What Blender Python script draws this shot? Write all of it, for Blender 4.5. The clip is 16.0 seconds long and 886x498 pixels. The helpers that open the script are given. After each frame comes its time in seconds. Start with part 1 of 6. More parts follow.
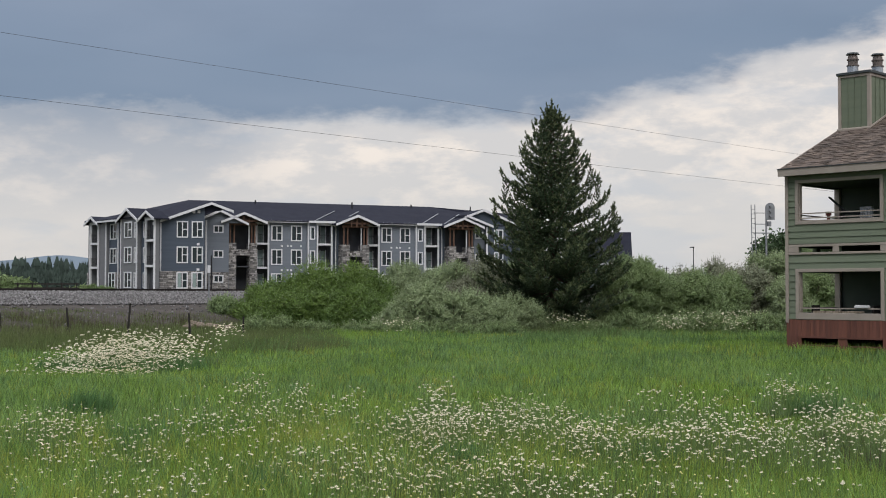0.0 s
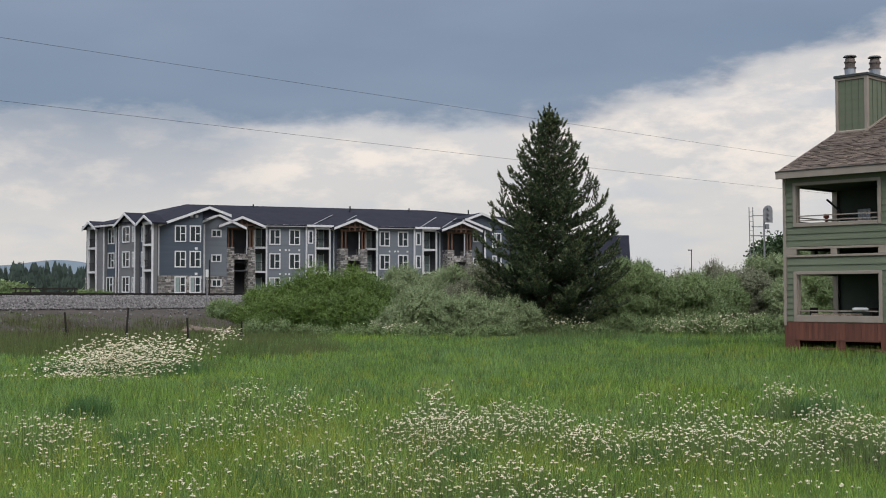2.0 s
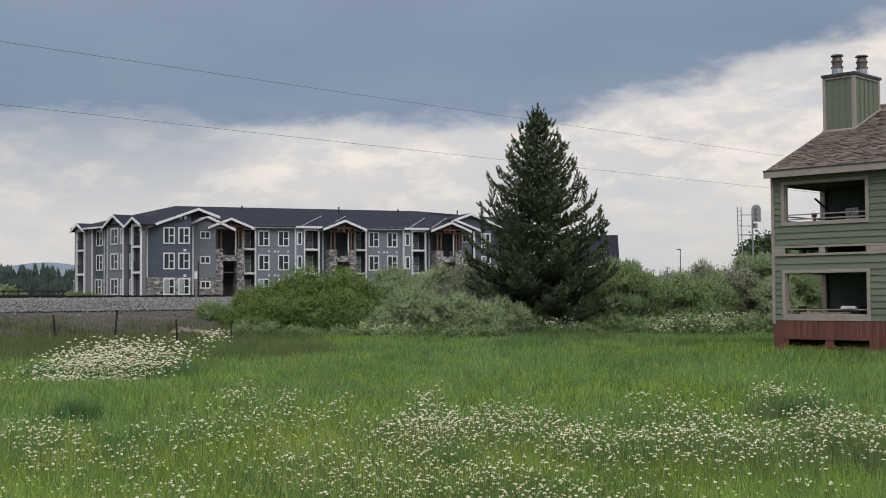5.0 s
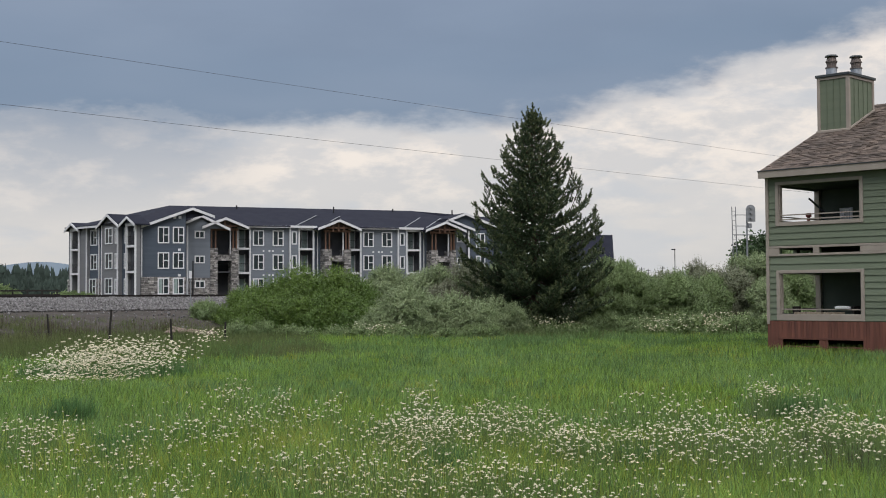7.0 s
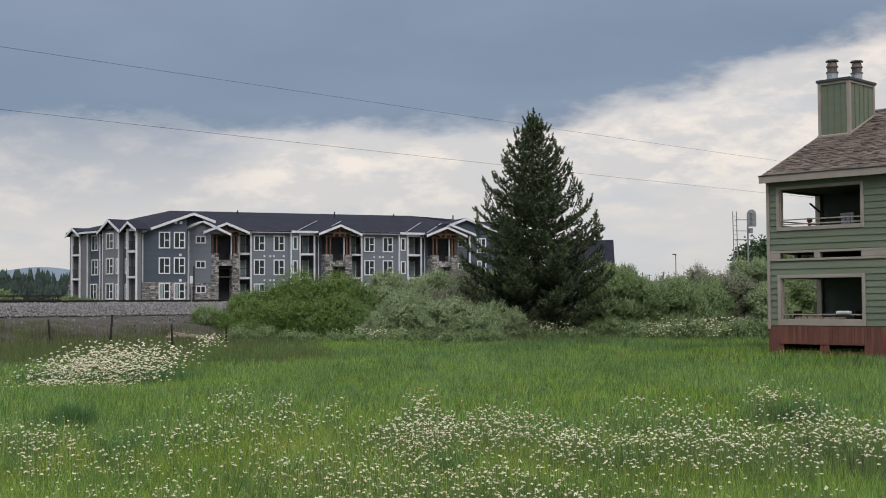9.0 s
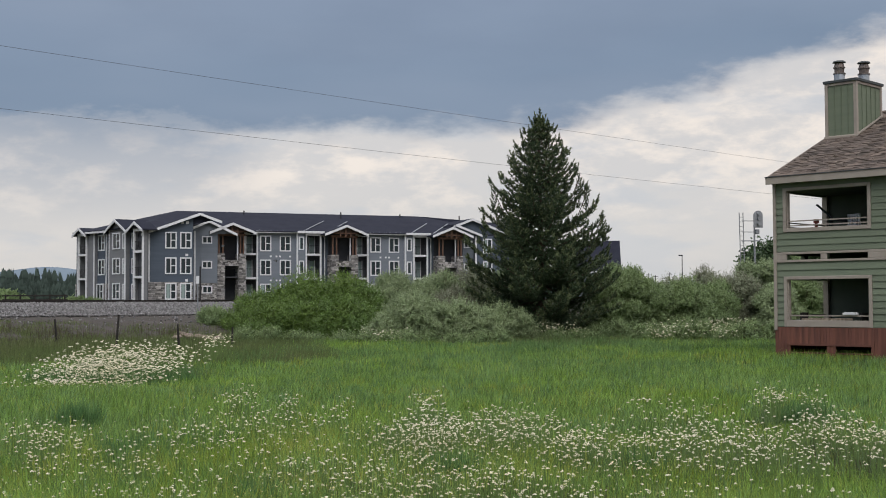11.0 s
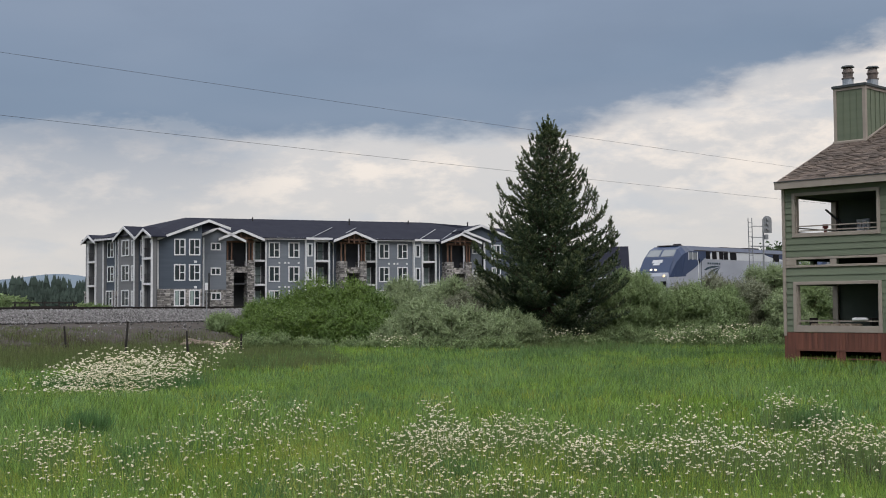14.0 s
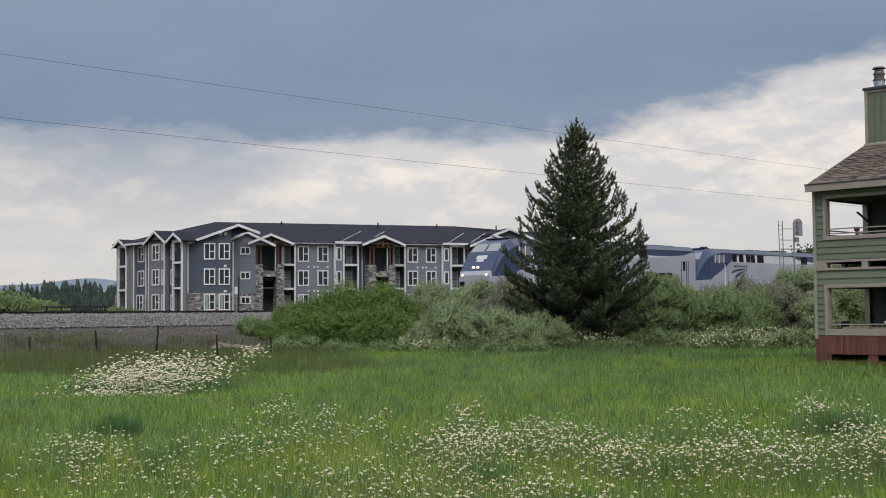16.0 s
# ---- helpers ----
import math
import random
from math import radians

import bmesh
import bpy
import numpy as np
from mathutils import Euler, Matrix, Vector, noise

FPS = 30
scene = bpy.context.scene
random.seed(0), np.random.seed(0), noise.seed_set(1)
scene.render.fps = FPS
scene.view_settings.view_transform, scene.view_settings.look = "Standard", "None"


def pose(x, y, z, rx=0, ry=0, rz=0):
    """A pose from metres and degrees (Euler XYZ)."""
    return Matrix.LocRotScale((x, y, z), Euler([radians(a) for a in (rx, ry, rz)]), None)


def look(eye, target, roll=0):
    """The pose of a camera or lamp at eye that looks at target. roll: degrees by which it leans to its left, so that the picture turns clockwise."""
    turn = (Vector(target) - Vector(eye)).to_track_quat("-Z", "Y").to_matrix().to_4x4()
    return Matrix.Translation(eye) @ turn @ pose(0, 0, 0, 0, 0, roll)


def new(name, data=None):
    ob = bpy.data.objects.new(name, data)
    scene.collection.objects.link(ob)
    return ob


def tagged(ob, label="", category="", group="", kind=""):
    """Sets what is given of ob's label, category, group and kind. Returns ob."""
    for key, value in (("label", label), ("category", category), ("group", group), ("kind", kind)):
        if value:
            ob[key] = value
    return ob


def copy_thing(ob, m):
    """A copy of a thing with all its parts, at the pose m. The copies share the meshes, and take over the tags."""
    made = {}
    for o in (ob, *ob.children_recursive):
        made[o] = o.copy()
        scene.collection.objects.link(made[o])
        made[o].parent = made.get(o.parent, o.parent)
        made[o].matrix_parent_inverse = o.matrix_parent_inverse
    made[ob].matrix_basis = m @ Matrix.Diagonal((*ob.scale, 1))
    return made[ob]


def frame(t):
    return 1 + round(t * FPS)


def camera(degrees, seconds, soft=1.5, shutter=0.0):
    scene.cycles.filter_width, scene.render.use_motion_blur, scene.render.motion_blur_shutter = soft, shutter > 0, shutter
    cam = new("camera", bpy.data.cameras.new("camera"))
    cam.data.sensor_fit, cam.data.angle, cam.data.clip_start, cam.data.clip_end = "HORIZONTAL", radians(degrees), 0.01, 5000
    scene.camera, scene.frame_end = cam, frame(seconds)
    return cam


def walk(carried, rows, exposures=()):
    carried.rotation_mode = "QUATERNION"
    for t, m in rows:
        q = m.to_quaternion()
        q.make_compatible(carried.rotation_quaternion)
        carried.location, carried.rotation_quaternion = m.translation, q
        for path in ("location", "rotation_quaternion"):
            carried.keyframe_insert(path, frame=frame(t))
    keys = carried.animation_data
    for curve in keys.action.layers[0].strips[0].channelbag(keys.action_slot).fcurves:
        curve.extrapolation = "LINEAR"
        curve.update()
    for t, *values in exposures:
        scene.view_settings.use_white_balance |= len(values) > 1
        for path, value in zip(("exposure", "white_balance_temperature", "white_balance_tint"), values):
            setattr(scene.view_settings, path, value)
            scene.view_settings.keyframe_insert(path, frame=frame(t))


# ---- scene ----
cam = camera(39.0, 16.0, soft=1.0)
EYE = Vector((0.0, 0.0, 1.9))


def aim(yaw, pitch, roll):
    y, p = radians(yaw), radians(pitch)
    way = Vector((math.sin(y) * math.cos(p), math.cos(y) * math.cos(p), math.sin(p)))
    return look(EYE, EYE + way * 10, roll)


VIEW = [
    (0.0, -0.826, 1.994, 0.117), (0.5, -0.827, 2.074, 0.115), (1.0, -0.832, 2.096, 0.038),
    (1.5, -0.802, 2.131, 0.043), (2.0, -0.740, 2.158, -0.054), (2.5, -0.669, 2.186, -0.075),
    (3.0, -0.532, 2.214, -0.123), (3.5, -0.390, 2.213, -0.150), (4.0, -0.343, 2.213, -0.260),
    (6.5, -0.085, 2.128, -0.313), (7.0, 0.000, 2.170, -0.300), (7.5, 0.038, 2.249, -0.302),
    (8.0, 0.007, 2.312, -0.337), (8.5, -0.011, 2.350, -0.360), (9.0, -0.041, 2.400, -0.327),
    (11.5, -0.380, 2.428, -0.200), (12.0, -0.421, 2.429, -0.210), (12.5, -0.451, 2.451, -0.265),
    (13.0, -0.451, 2.491, -0.280), (13.5, -0.500, 2.570, -0.285), (14.0, -0.709, 2.710, -0.337),
    (14.5, -0.914, 2.769, -0.398), (15.0, -1.186, 2.774, -0.407), (15.5, -1.573, 2.802, -0.442),
    (16.0, -2.020, 2.886, -0.415)]
walk(cam, [(t, aim(a, b, c)) for t, a, b, c in VIEW], [(0.0, 0.0), (16.0, 0.0)])

# ---- world: a cloudy evening sky, a dark deck over a bright band ----
SUN_EL, SUN_AZ = 49.0, 172.0
world = bpy.data.worlds.new("sky")
scene.world = world
world.use_nodes = True
wt = world.node_tree
wt.nodes.clear()


def wnode(kind, **props):
    n = wt.nodes.new(kind)
    for k, v in props.items():
        if k == "op":
            n.operation = v
        elif k == "sky":
            n.sky_type = v
    return n


def wmath(op, a, b=None, c=None):
    n = wt.nodes.new("ShaderNodeMath")
    n.operation = op
    for i, v in enumerate((a, b, c)):
        if v is None:
            continue
        if isinstance(v, (int, float)):
            n.inputs[i].default_value = v
        else:
            wt.links.new(v, n.inputs[i])
    return n.outputs[0]


def wstep(value, lo, hi):
    n = wt.nodes.new("ShaderNodeMapRange")
    n.interpolation_type = "SMOOTHSTEP"
    wt.links.new(value, n.inputs["Value"])
    n.inputs["From Min"].default_value, n.inputs["From Max"].default_value = lo, hi
    return n.outputs[0]


def wmix(fac, a, b):
    n = wt.nodes.new("ShaderNodeMix")
    n.data_type = "RGBA"
    for sock, v in ((n.inputs[0], fac), (n.inputs[6], a), (n.inputs[7], b)):
        if isinstance(v, (int, float)):
            sock.default_value = v
        elif isinstance(v, tuple):
            sock.default_value = (*v, 1)
        else:
            wt.links.new(v, sock)
    return n.outputs[2]


def wnoise(vector, scale, detail, rough, squash):
    m = wt.nodes.new("ShaderNodeMapping")
    m.inputs["Scale"].default_value = squash
    wt.links.new(vector, m.inputs["Vector"])
    n = wt.nodes.new("ShaderNodeTexNoise")
    n.inputs["Scale"].default_value, n.inputs["Detail"].default_value = scale, detail
    n.inputs["Roughness"].default_value = rough
    wt.links.new(m.outputs[0], n.inputs["Vector"])
    return n.outputs[0]


def build_sky():
    coord = wt.nodes.new("ShaderNodeTexCoord").outputs["Generated"]
    sep = wt.nodes.new("ShaderNodeSeparateXYZ")
    wt.links.new(coord, sep.inputs[0])
    x, y, z = sep.outputs
    big = wnoise(coord, 5.0, 6.0, 0.55, (1, 1, 3.2))
    fine = wnoise(coord, 17.0, 7.0, 0.6, (1, 1, 2.4))
    soft = wnoise(coord, 2.6, 3.0, 0.5, (1, 1, 4.0))
    veil = wnoise(coord, 8.5, 5.0, 0.55, (1, 1, 3.6))
    # lower edge of the deck: higher to the right, ragged
    right = wmath("MAXIMUM", x, 0.0)
    edge = wmath("MULTIPLY_ADD", right, wmath("MULTIPLY_ADD", right, 0.40, 0.095), 0.1335)
    above = wmath("SUBTRACT", z, edge)
    ragged = wmath("ADD", wmath("MULTIPLY_ADD", big, 0.05, -0.025), wmath("MULTIPLY_ADD", fine, 0.045, -0.0225))
    # the deck's edge is fuzzy towards the rain on the left
    rain = wmath("MULTIPLY", wstep(x, -0.12, -0.21), wstep(x, -0.62, -0.28))
    deck = wstep(wmath("ADD", above, ragged), -0.011, 0.012)
    shaft = wmath("MULTIPLY", wstep(wmath("ADD", above, wmath("MULTIPLY_ADD", soft, 0.10, -0.05)), -0.075, 0.03), rain)
    deck = wmath("MAXIMUM", deck, wmath("MULTIPLY", shaft, 0.85))
    dark = wmix(wstep(above, 0.0, 0.11), (0.202, 0.270, 0.375), (0.250, 0.312, 0.420))
    dark = wmix(wmath("MULTIPLY", wstep(soft, 0.40, 0.70), 0.5), dark, (0.29, 0.345, 0.445))
    dark = wmix(wmath("MULTIPLY", wstep(big, 0.42, 0.72), 0.30), dark, (0.185, 0.235, 0.33))
    puffs = wmix(wstep(fine, 0.44, 0.66), (0.675, 0.655, 0.65), (0.95, 0.855, 0.770))
    haze = wmix(wstep(big, 0.3, 0.7), (0.61, 0.605, 0.61), (0.725, 0.69, 0.665))
    bright = wmix(wmath("MULTIPLY", wstep(z, 0.030, 0.115), 0.90), haze, puffs)
    # thin grey-blue gaps between the lit puffs
    bright = wmix(wmath("MULTIPLY", wstep(veil, 0.50, 0.66), 0.55), bright, (0.555, 0.585, 0.635))
    cloud = wmix(deck, bright, dark)
    # overhead, out of view, the cloud is made brighter to light the scene
    cloud = wmix(wstep(z, 0.28, 0.75), cloud, (1.75, 1.78, 1.85))
    sky = wt.nodes.new("ShaderNodeTexSky")
    sky.sky_type = "NISHITA"
    sky.sun_disc = False
    sky.sun_elevation, sky.sun_rotation = radians(SUN_EL), radians(SUN_AZ)
    dim = wt.nodes.new("ShaderNodeMix")
    dim.data_type, dim.blend_type = "RGBA", "MULTIPLY"
    dim.inputs[0].default_value = 1.0
    wt.links.new(sky.outputs[0], dim.inputs[6])
    dim.inputs[7].default_value = (0.1, 0.1, 0.1, 1)
    bg = wt.nodes.new("ShaderNodeBackground")
    wt.links.new(wmix(0.94, dim.outputs[2], cloud), bg.inputs[0])
    bg.inputs[1].default_value = 1.0
    out = wt.nodes.new("ShaderNodeOutputWorld")
    wt.links.new(bg.outputs[0], out.inputs[0])


build_sky()
sun = new("sun", bpy.data.lights.new("sun", "SUN"))
sun.data.energy, sun.data.angle, sun.data.color = 1.2, radians(40), (1.0, 0.96, 0.90)
az, el = radians(SUN_AZ), radians(SUN_EL)
sun.matrix_world = look((math.sin(az) * 50, math.cos(az) * 50, 50 * math.tan(el)), (0, 0, 0))


# ---- materials ----
def mat(name, col, rough=0.7, metal=0.0, col2=None, scale=3.0, stretch=(1, 1, 1), bump=0.0, bump_scale=None, island=0.0,
        objrand=0.0, translucent=0.0, spec=0.3, detail=5.0, col3=None, scale3=0.3):
    m = bpy.data.materials.new(name)
    m.use_nodes = True
    t = m.node_tree
    b = t.nodes["Principled BSDF"]
    b.inputs["Roughness"].default_value, b.inputs["Metallic"].default_value = rough, metal
    b.inputs["Specular IOR Level"].default_value = spec
    tc = t.nodes.new("ShaderNodeTexCoord")
    mp = t.nodes.new("ShaderNodeMapping")
    mp.inputs["Scale"].default_value = stretch
    t.links.new(tc.outputs["Object"], mp.inputs[0])

    def noise_out(s, d):
        n = t.nodes.new("ShaderNodeTexNoise")
        n.inputs["Scale"].default_value, n.inputs["Detail"].default_value = s, d
        t.links.new(mp.outputs[0], n.inputs["Vector"])
        r = t.nodes.new("ShaderNodeMapRange")
        r.inputs["From Min"].default_value, r.inputs["From Max"].default_value = 0.32, 0.68
        t.links.new(n.outputs[0], r.inputs[0])
        return r.outputs[0]

    def mix(fac, a, bcol, blend="MIX"):
        n = t.nodes.new("ShaderNodeMix")
        n.data_type, n.blend_type = "RGBA", blend
        for sock, v in ((n.inputs[0], fac), (n.inputs[6], a), (n.inputs[7], bcol)):
            if isinstance(v, (int, float)):
                sock.default_value = v
            elif isinstance(v, tuple):
                sock.default_value = (*v, 1)
            else:
                t.links.new(v, sock)
        return n.outputs[2]

    c2 = col2 or tuple(v * 0.8 for v in col)
    c = mix(noise_out(scale, detail), tuple(col), tuple(c2))
    if col3:
        c = mix(noise_out(scale3, 3.0), c, tuple(col3))
    if island or objrand:
        if island:
            src = t.nodes.new("ShaderNodeNewGeometry").outputs["Random Per Island"]
        else:
            src = t.nodes.new("ShaderNodeObjectInfo").outputs["Random"]
        k = island or objrand
        r = t.nodes.new("ShaderNodeMapRange")
        r.inputs["To Min"].default_value, r.inputs["To Max"].default_value = 1 - k, 1 + k
        t.links.new(src, r.inputs[0])
        h = t.nodes.new("ShaderNodeHueSaturation")
        t.links.new(r.outputs[0], h.inputs["Value"])
        t.links.new(c, h.inputs["Color"])
        c = h.outputs[0]
    t.links.new(c, b.inputs["Base Color"])
    if bump:
        n = t.nodes.new("ShaderNodeTexNoise")
        n.inputs["Scale"].default_value, n.inputs["Detail"].default_value = bump_scale or scale * 6, 4
        t.links.new(mp.outputs[0], n.inputs["Vector"])
        bp = t.nodes.new("ShaderNodeBump")
        bp.inputs["Strength"].default_value, bp.inputs["Distance"].default_value = bump, 0.02
        t.links.new(n.outputs[0], bp.inputs["Height"])
        t.links.new(bp.outputs[0], b.inputs["Normal"])
    if translucent:
        tr = t.nodes.new("ShaderNodeBsdfTranslucent")
        t.links.new(c, tr.inputs[0])
        ms = t.nodes.new("ShaderNodeMixShader")
        ms.inputs[0].default_value = translucent
        t.links.new(b.outputs[0], ms.inputs[1])
        t.links.new(tr.outputs[0], ms.inputs[2])
        t.links.new(ms.outputs[0], t.nodes["Material Output"].inputs[0])
    return m


def glow(name, col, power):
    m = bpy.data.materials.new(name)
    m.use_nodes = True
    b = m.node_tree.nodes["Principled BSDF"]
    b.inputs["Base Color"].default_value = (*col, 1)
    b.inputs["Emission Color"].default_value = (*col, 1)
    b.inputs["Emission Strength"].default_value = power
    return m


M_SOIL = mat("soil", (0.040, 0.050, 0.018), 0.95, col2=(0.055, 0.045, 0.025), scale=0.8, bump=0.6, bump_scale=6)
M_DIRT = mat("dirt", (0.058, 0.047, 0.043), 0.95, col2=(0.040, 0.035, 0.029), scale=1.2, bump=0.7, bump_scale=9)
M_BALLAST = mat("ballast_bed", (0.13, 0.124, 0.126), 0.95, col2=(0.072, 0.068, 0.068), scale=9, bump=1.0, bump_scale=14)
M_ROCK = mat("tan_rock", (0.24, 0.185, 0.15), 0.9, col2=(0.17, 0.135, 0.115), scale=4, bump=0.6)
M_STONE_LOOSE = mat("loose_stone", (0.165, 0.159, 0.162), 0.9, col2=(0.118, 0.112, 0.112), scale=4, island=0.5)
M_GRASS = mat("grass", (0.240, 0.360, 0.051), 0.5, col2=(0.160, 0.265, 0.045), scale=1.7, island=0.55, translucent=0.38,
              col3=(0.145, 0.245, 0.075), scale3=0.16, spec=0.35)
M_GRASS_LIME = mat("grass_lime", (0.262, 0.335, 0.052), 0.5, col2=(0.285, 0.305, 0.066), scale=0.9, island=0.5, translucent=0.38, spec=0.25)
M_GRASS_COOL = mat("grass_cool", (0.105, 0.200, 0.080), 0.5, col2=(0.165, 0.255, 0.085), scale=1.3, island=0.6, translucent=0.35, spec=0.3)
M_GRASS_BLUE = mat("sedge", (0.070, 0.150, 0.052), 0.55, col2=(0.100, 0.190, 0.062), scale=2.5, island=0.45, translucent=0.3)
M_GRASS_DRY = mat("dry_grass", (0.112, 0.155, 0.052), 0.7, col2=(0.138, 0.142, 0.066), scale=0.35, island=0.35, translucent=0.3,
                  col3=(0.10, 0.135, 0.045), scale3=0.2)
M_GRASS_RED = mat("seed_grass", (0.078, 0.060, 0.040), 0.8, col2=(0.06, 0.056, 0.032), scale=0.5, island=0.3, translucent=0.2)
M_PETAL_GOLD = mat("yellow_blossom", (0.50, 0.43, 0.13), 0.7, col2=(0.46, 0.42, 0.22), scale=0.6, island=0.3)
M_PETAL = mat("white_blossom", (0.60, 0.575, 0.44), 0.7, col2=(0.50, 0.455, 0.30), scale=0.5, island=0.22, translucent=0.2)
M_WEED = mat("weed_leaf", (0.245, 0.310, 0.145), 0.6, col2=(0.150, 0.215, 0.095), scale=1.2, island=0.45, translucent=0.3)
M_TUSSOCK = mat("tussock", (0.130, 0.215, 0.070), 0.55, col2=(0.090, 0.165, 0.055), scale=1.5, island=0.45, translucent=0.3)
M_YARROW = mat("yarrow_leaf", (0.135, 0.195, 0.085), 0.7, col2=(0.100, 0.155, 0.068), scale=1.5, island=0.4, translucent=0.2)
M_STEM = mat("stem", (0.13, 0.20, 0.06), 0.7, translucent=0.2)
M_NEEDLE = mat("needle", (0.066, 0.094, 0.050), 0.6, col2=(0.046, 0.070, 0.038), scale=1.0, island=0.4, translucent=0.0, spec=0.15)
M_NEEDLE_NEW = mat("young_needle", (0.125, 0.148, 0.070), 0.55, col2=(0.088, 0.115, 0.055), scale=1.0, island=0.45, spec=0.2)
M_BARK = mat("bark", (0.085, 0.062, 0.048), 0.95, scale=6, stretch=(1, 1, 0.2), bump=0.8)
M_LEAF_DARK = mat("willow_leaf_dark", (0.138, 0.208, 0.046), 0.5, col2=(0.098, 0.165, 0.042), scale=0.5, island=0.4, translucent=0.3)
M_LEAF_SILVER = mat("willow_leaf_silver", (0.285, 0.345, 0.190), 0.55, col2=(0.22, 0.28, 0.14), scale=0.6, island=0.35, translucent=0.3)
M_LEAF_OLIVE = mat("willow_leaf_olive", (0.225, 0.245, 0.160), 0.6, col2=(0.190, 0.190, 0.135), scale=0.5, island=0.4, translucent=0.25)
M_LEAF_GREEN = mat("willow_leaf_green", (0.215, 0.285, 0.122), 0.5, col2=(0.170, 0.235, 0.105), scale=0.5, island=0.35, translucent=0.3)
M_LEAF_DEEP = mat("tree_leaf_deep", (0.050, 0.085, 0.035), 0.6, scale=0.6, island=0.4, translucent=0.15)
M_FAR_PINE = mat("far_conifer", (0.036, 0.050, 0.042), 0.95, scale=0.05, island=0.3, spec=0.05)
# the hills' distance haze is mixed into this blue-grey base colour
M_HILL = mat("hazed_hill", (0.165, 0.205, 0.250), 1.0, scale=0.004, spec=0.0)
M_POST = mat("fence_wood", (0.026, 0.023, 0.021), 0.9, scale=5, stretch=(1, 1, 0.15), bump=0.7)
M_RAIL = mat("rail_steel", (0.030, 0.025, 0.024), 0.6, 0.3, scale=3)
M_TIE = mat("tie_wood", (0.030, 0.026, 0.025), 0.95, scale=4, bump=0.6)
M_WIRE = mat("cable", (0.05, 0.05, 0.055), 0.6)
# the near house
M_SIDING = mat("green_siding", (0.148, 0.173, 0.122), 0.75, col2=(0.128, 0.152, 0.108), scale=1.5, stretch=(0.4, 0.4, 3), bump=0.25,
               objrand=0.07)
M_TRIM = mat("tan_trim", (0.320, 0.278, 0.242), 0.7, col2=(0.27, 0.232, 0.203), scale=2, bump=0.2)
M_SHINGLE = mat("brown_shingle", (0.135, 0.105, 0.088), 0.95, spec=0.1, col2=(0.085, 0.070, 0.063), scale=2.0, island=0.4, bump=0.6, bump_scale=40)
M_DECK_RED = mat("stained_boards", (0.170, 0.068, 0.048), 0.8, col2=(0.105, 0.045, 0.036), scale=3, stretch=(3, 3, 0.3), bump=0.4, objrand=0.15)
# balcony insides and soffit: about half as bright as the siding green
M_BALC = mat("darker_green", (0.070, 0.085, 0.070), 0.85, col2=(0.055, 0.07, 0.06), scale=2)
M_FLASH = mat("galvanised_flue", (0.42, 0.45, 0.50), 0.4, 0.8, col2=(0.32, 0.34, 0.37), scale=6)
M_FLUE_OLD = mat("weathered_flue", (0.13, 0.115, 0.11), 0.6, 0.6, col2=(0.20, 0.16, 0.145), scale=7)
M_CAPMETAL = mat("cap_flashing", (0.060, 0.068, 0.072), 0.6, 0.3)
M_LOG = mat("split_log", (0.42, 0.35, 0.27), 0.9, col2=(0.25, 0.205, 0.16), scale=5, island=0.3, bump=0.4)
M_WHITE = mat("white_paint", (0.70, 0.70, 0.72), 0.6, col2=(0.60, 0.60, 0.63), scale=1.5)
M_BLACK = mat("black_plastic", (0.03, 0.032, 0.035), 0.6)
M_GREYP = mat("grey_plastic", (0.58, 0.58, 0.60), 0.6)
M_REDP = mat("red_plastic", (0.30, 0.08, 0.06), 0.6)
# the apartment building
M_NAVY = mat("navy_siding", (0.074, 0.092, 0.122), 0.7, col2=(0.063, 0.079, 0.106), scale=0.6, stretch=(0.3, 0.3, 6), bump=0.2)
M_GREY = mat("grey_siding", (0.168, 0.187, 0.222), 0.7, col2=(0.15, 0.168, 0.198), scale=0.6, stretch=(0.3, 0.3, 6), bump=0.2)
M_WARM = mat("taupe_siding", (0.175, 0.178, 0.190), 0.7, col2=(0.155, 0.158, 0.168), scale=0.6, stretch=(0.3, 0.3, 6), bump=0.2)
# recess walls, landings and core: the recesses' shade is put into this dark grey
M_SHADE = mat("recess_shade", (0.085, 0.088, 0.100), 0.85, scale=1)
M_WROOF = mat("charcoal_shingle", (0.026, 0.028, 0.040), 0.95, col2=(0.020, 0.021, 0.032), spec=0.08, scale=0.8, bump=0.4, bump_scale=6)
M_CEDAR = mat("cedar_beam", (0.195, 0.115, 0.085), 0.7, col2=(0.125, 0.068, 0.046), scale=2, stretch=(4, 4, 0.5), bump=0.3)
M_CEDAR_OLD = mat("gable_boards", (0.085, 0.060, 0.050), 0.8, col2=(0.065, 0.048, 0.042), scale=2, stretch=(4, 4, 0.5), bump=0.2)
M_VSTONE = mat("veneer_stone", (0.315, 0.295, 0.282), 0.9, col2=(0.175, 0.168, 0.172), scale=1.6, island=0.72, bump=0.5)
M_MORTAR = mat("mortar", (0.085, 0.08, 0.078), 0.95, scale=3)
M_CURTAIN = mat("blind", (0.26, 0.33, 0.32), 0.8, scale=2)
M_METAL_D = mat("dark_railing", (0.03, 0.03, 0.034), 0.5, 0.4)


def glass_mat():
    m = bpy.data.materials.new("window_glass")
    m.use_nodes = True
    b = m.node_tree.nodes["Principled BSDF"]
    b.inputs["Base Color"].default_value = (0.02, 0.03, 0.035, 1)
    b.inputs["Roughness"].default_value = 0.08
    b.inputs["Specular IOR Level"].default_value = 0.3
    return m


M_GLASS = glass_mat()
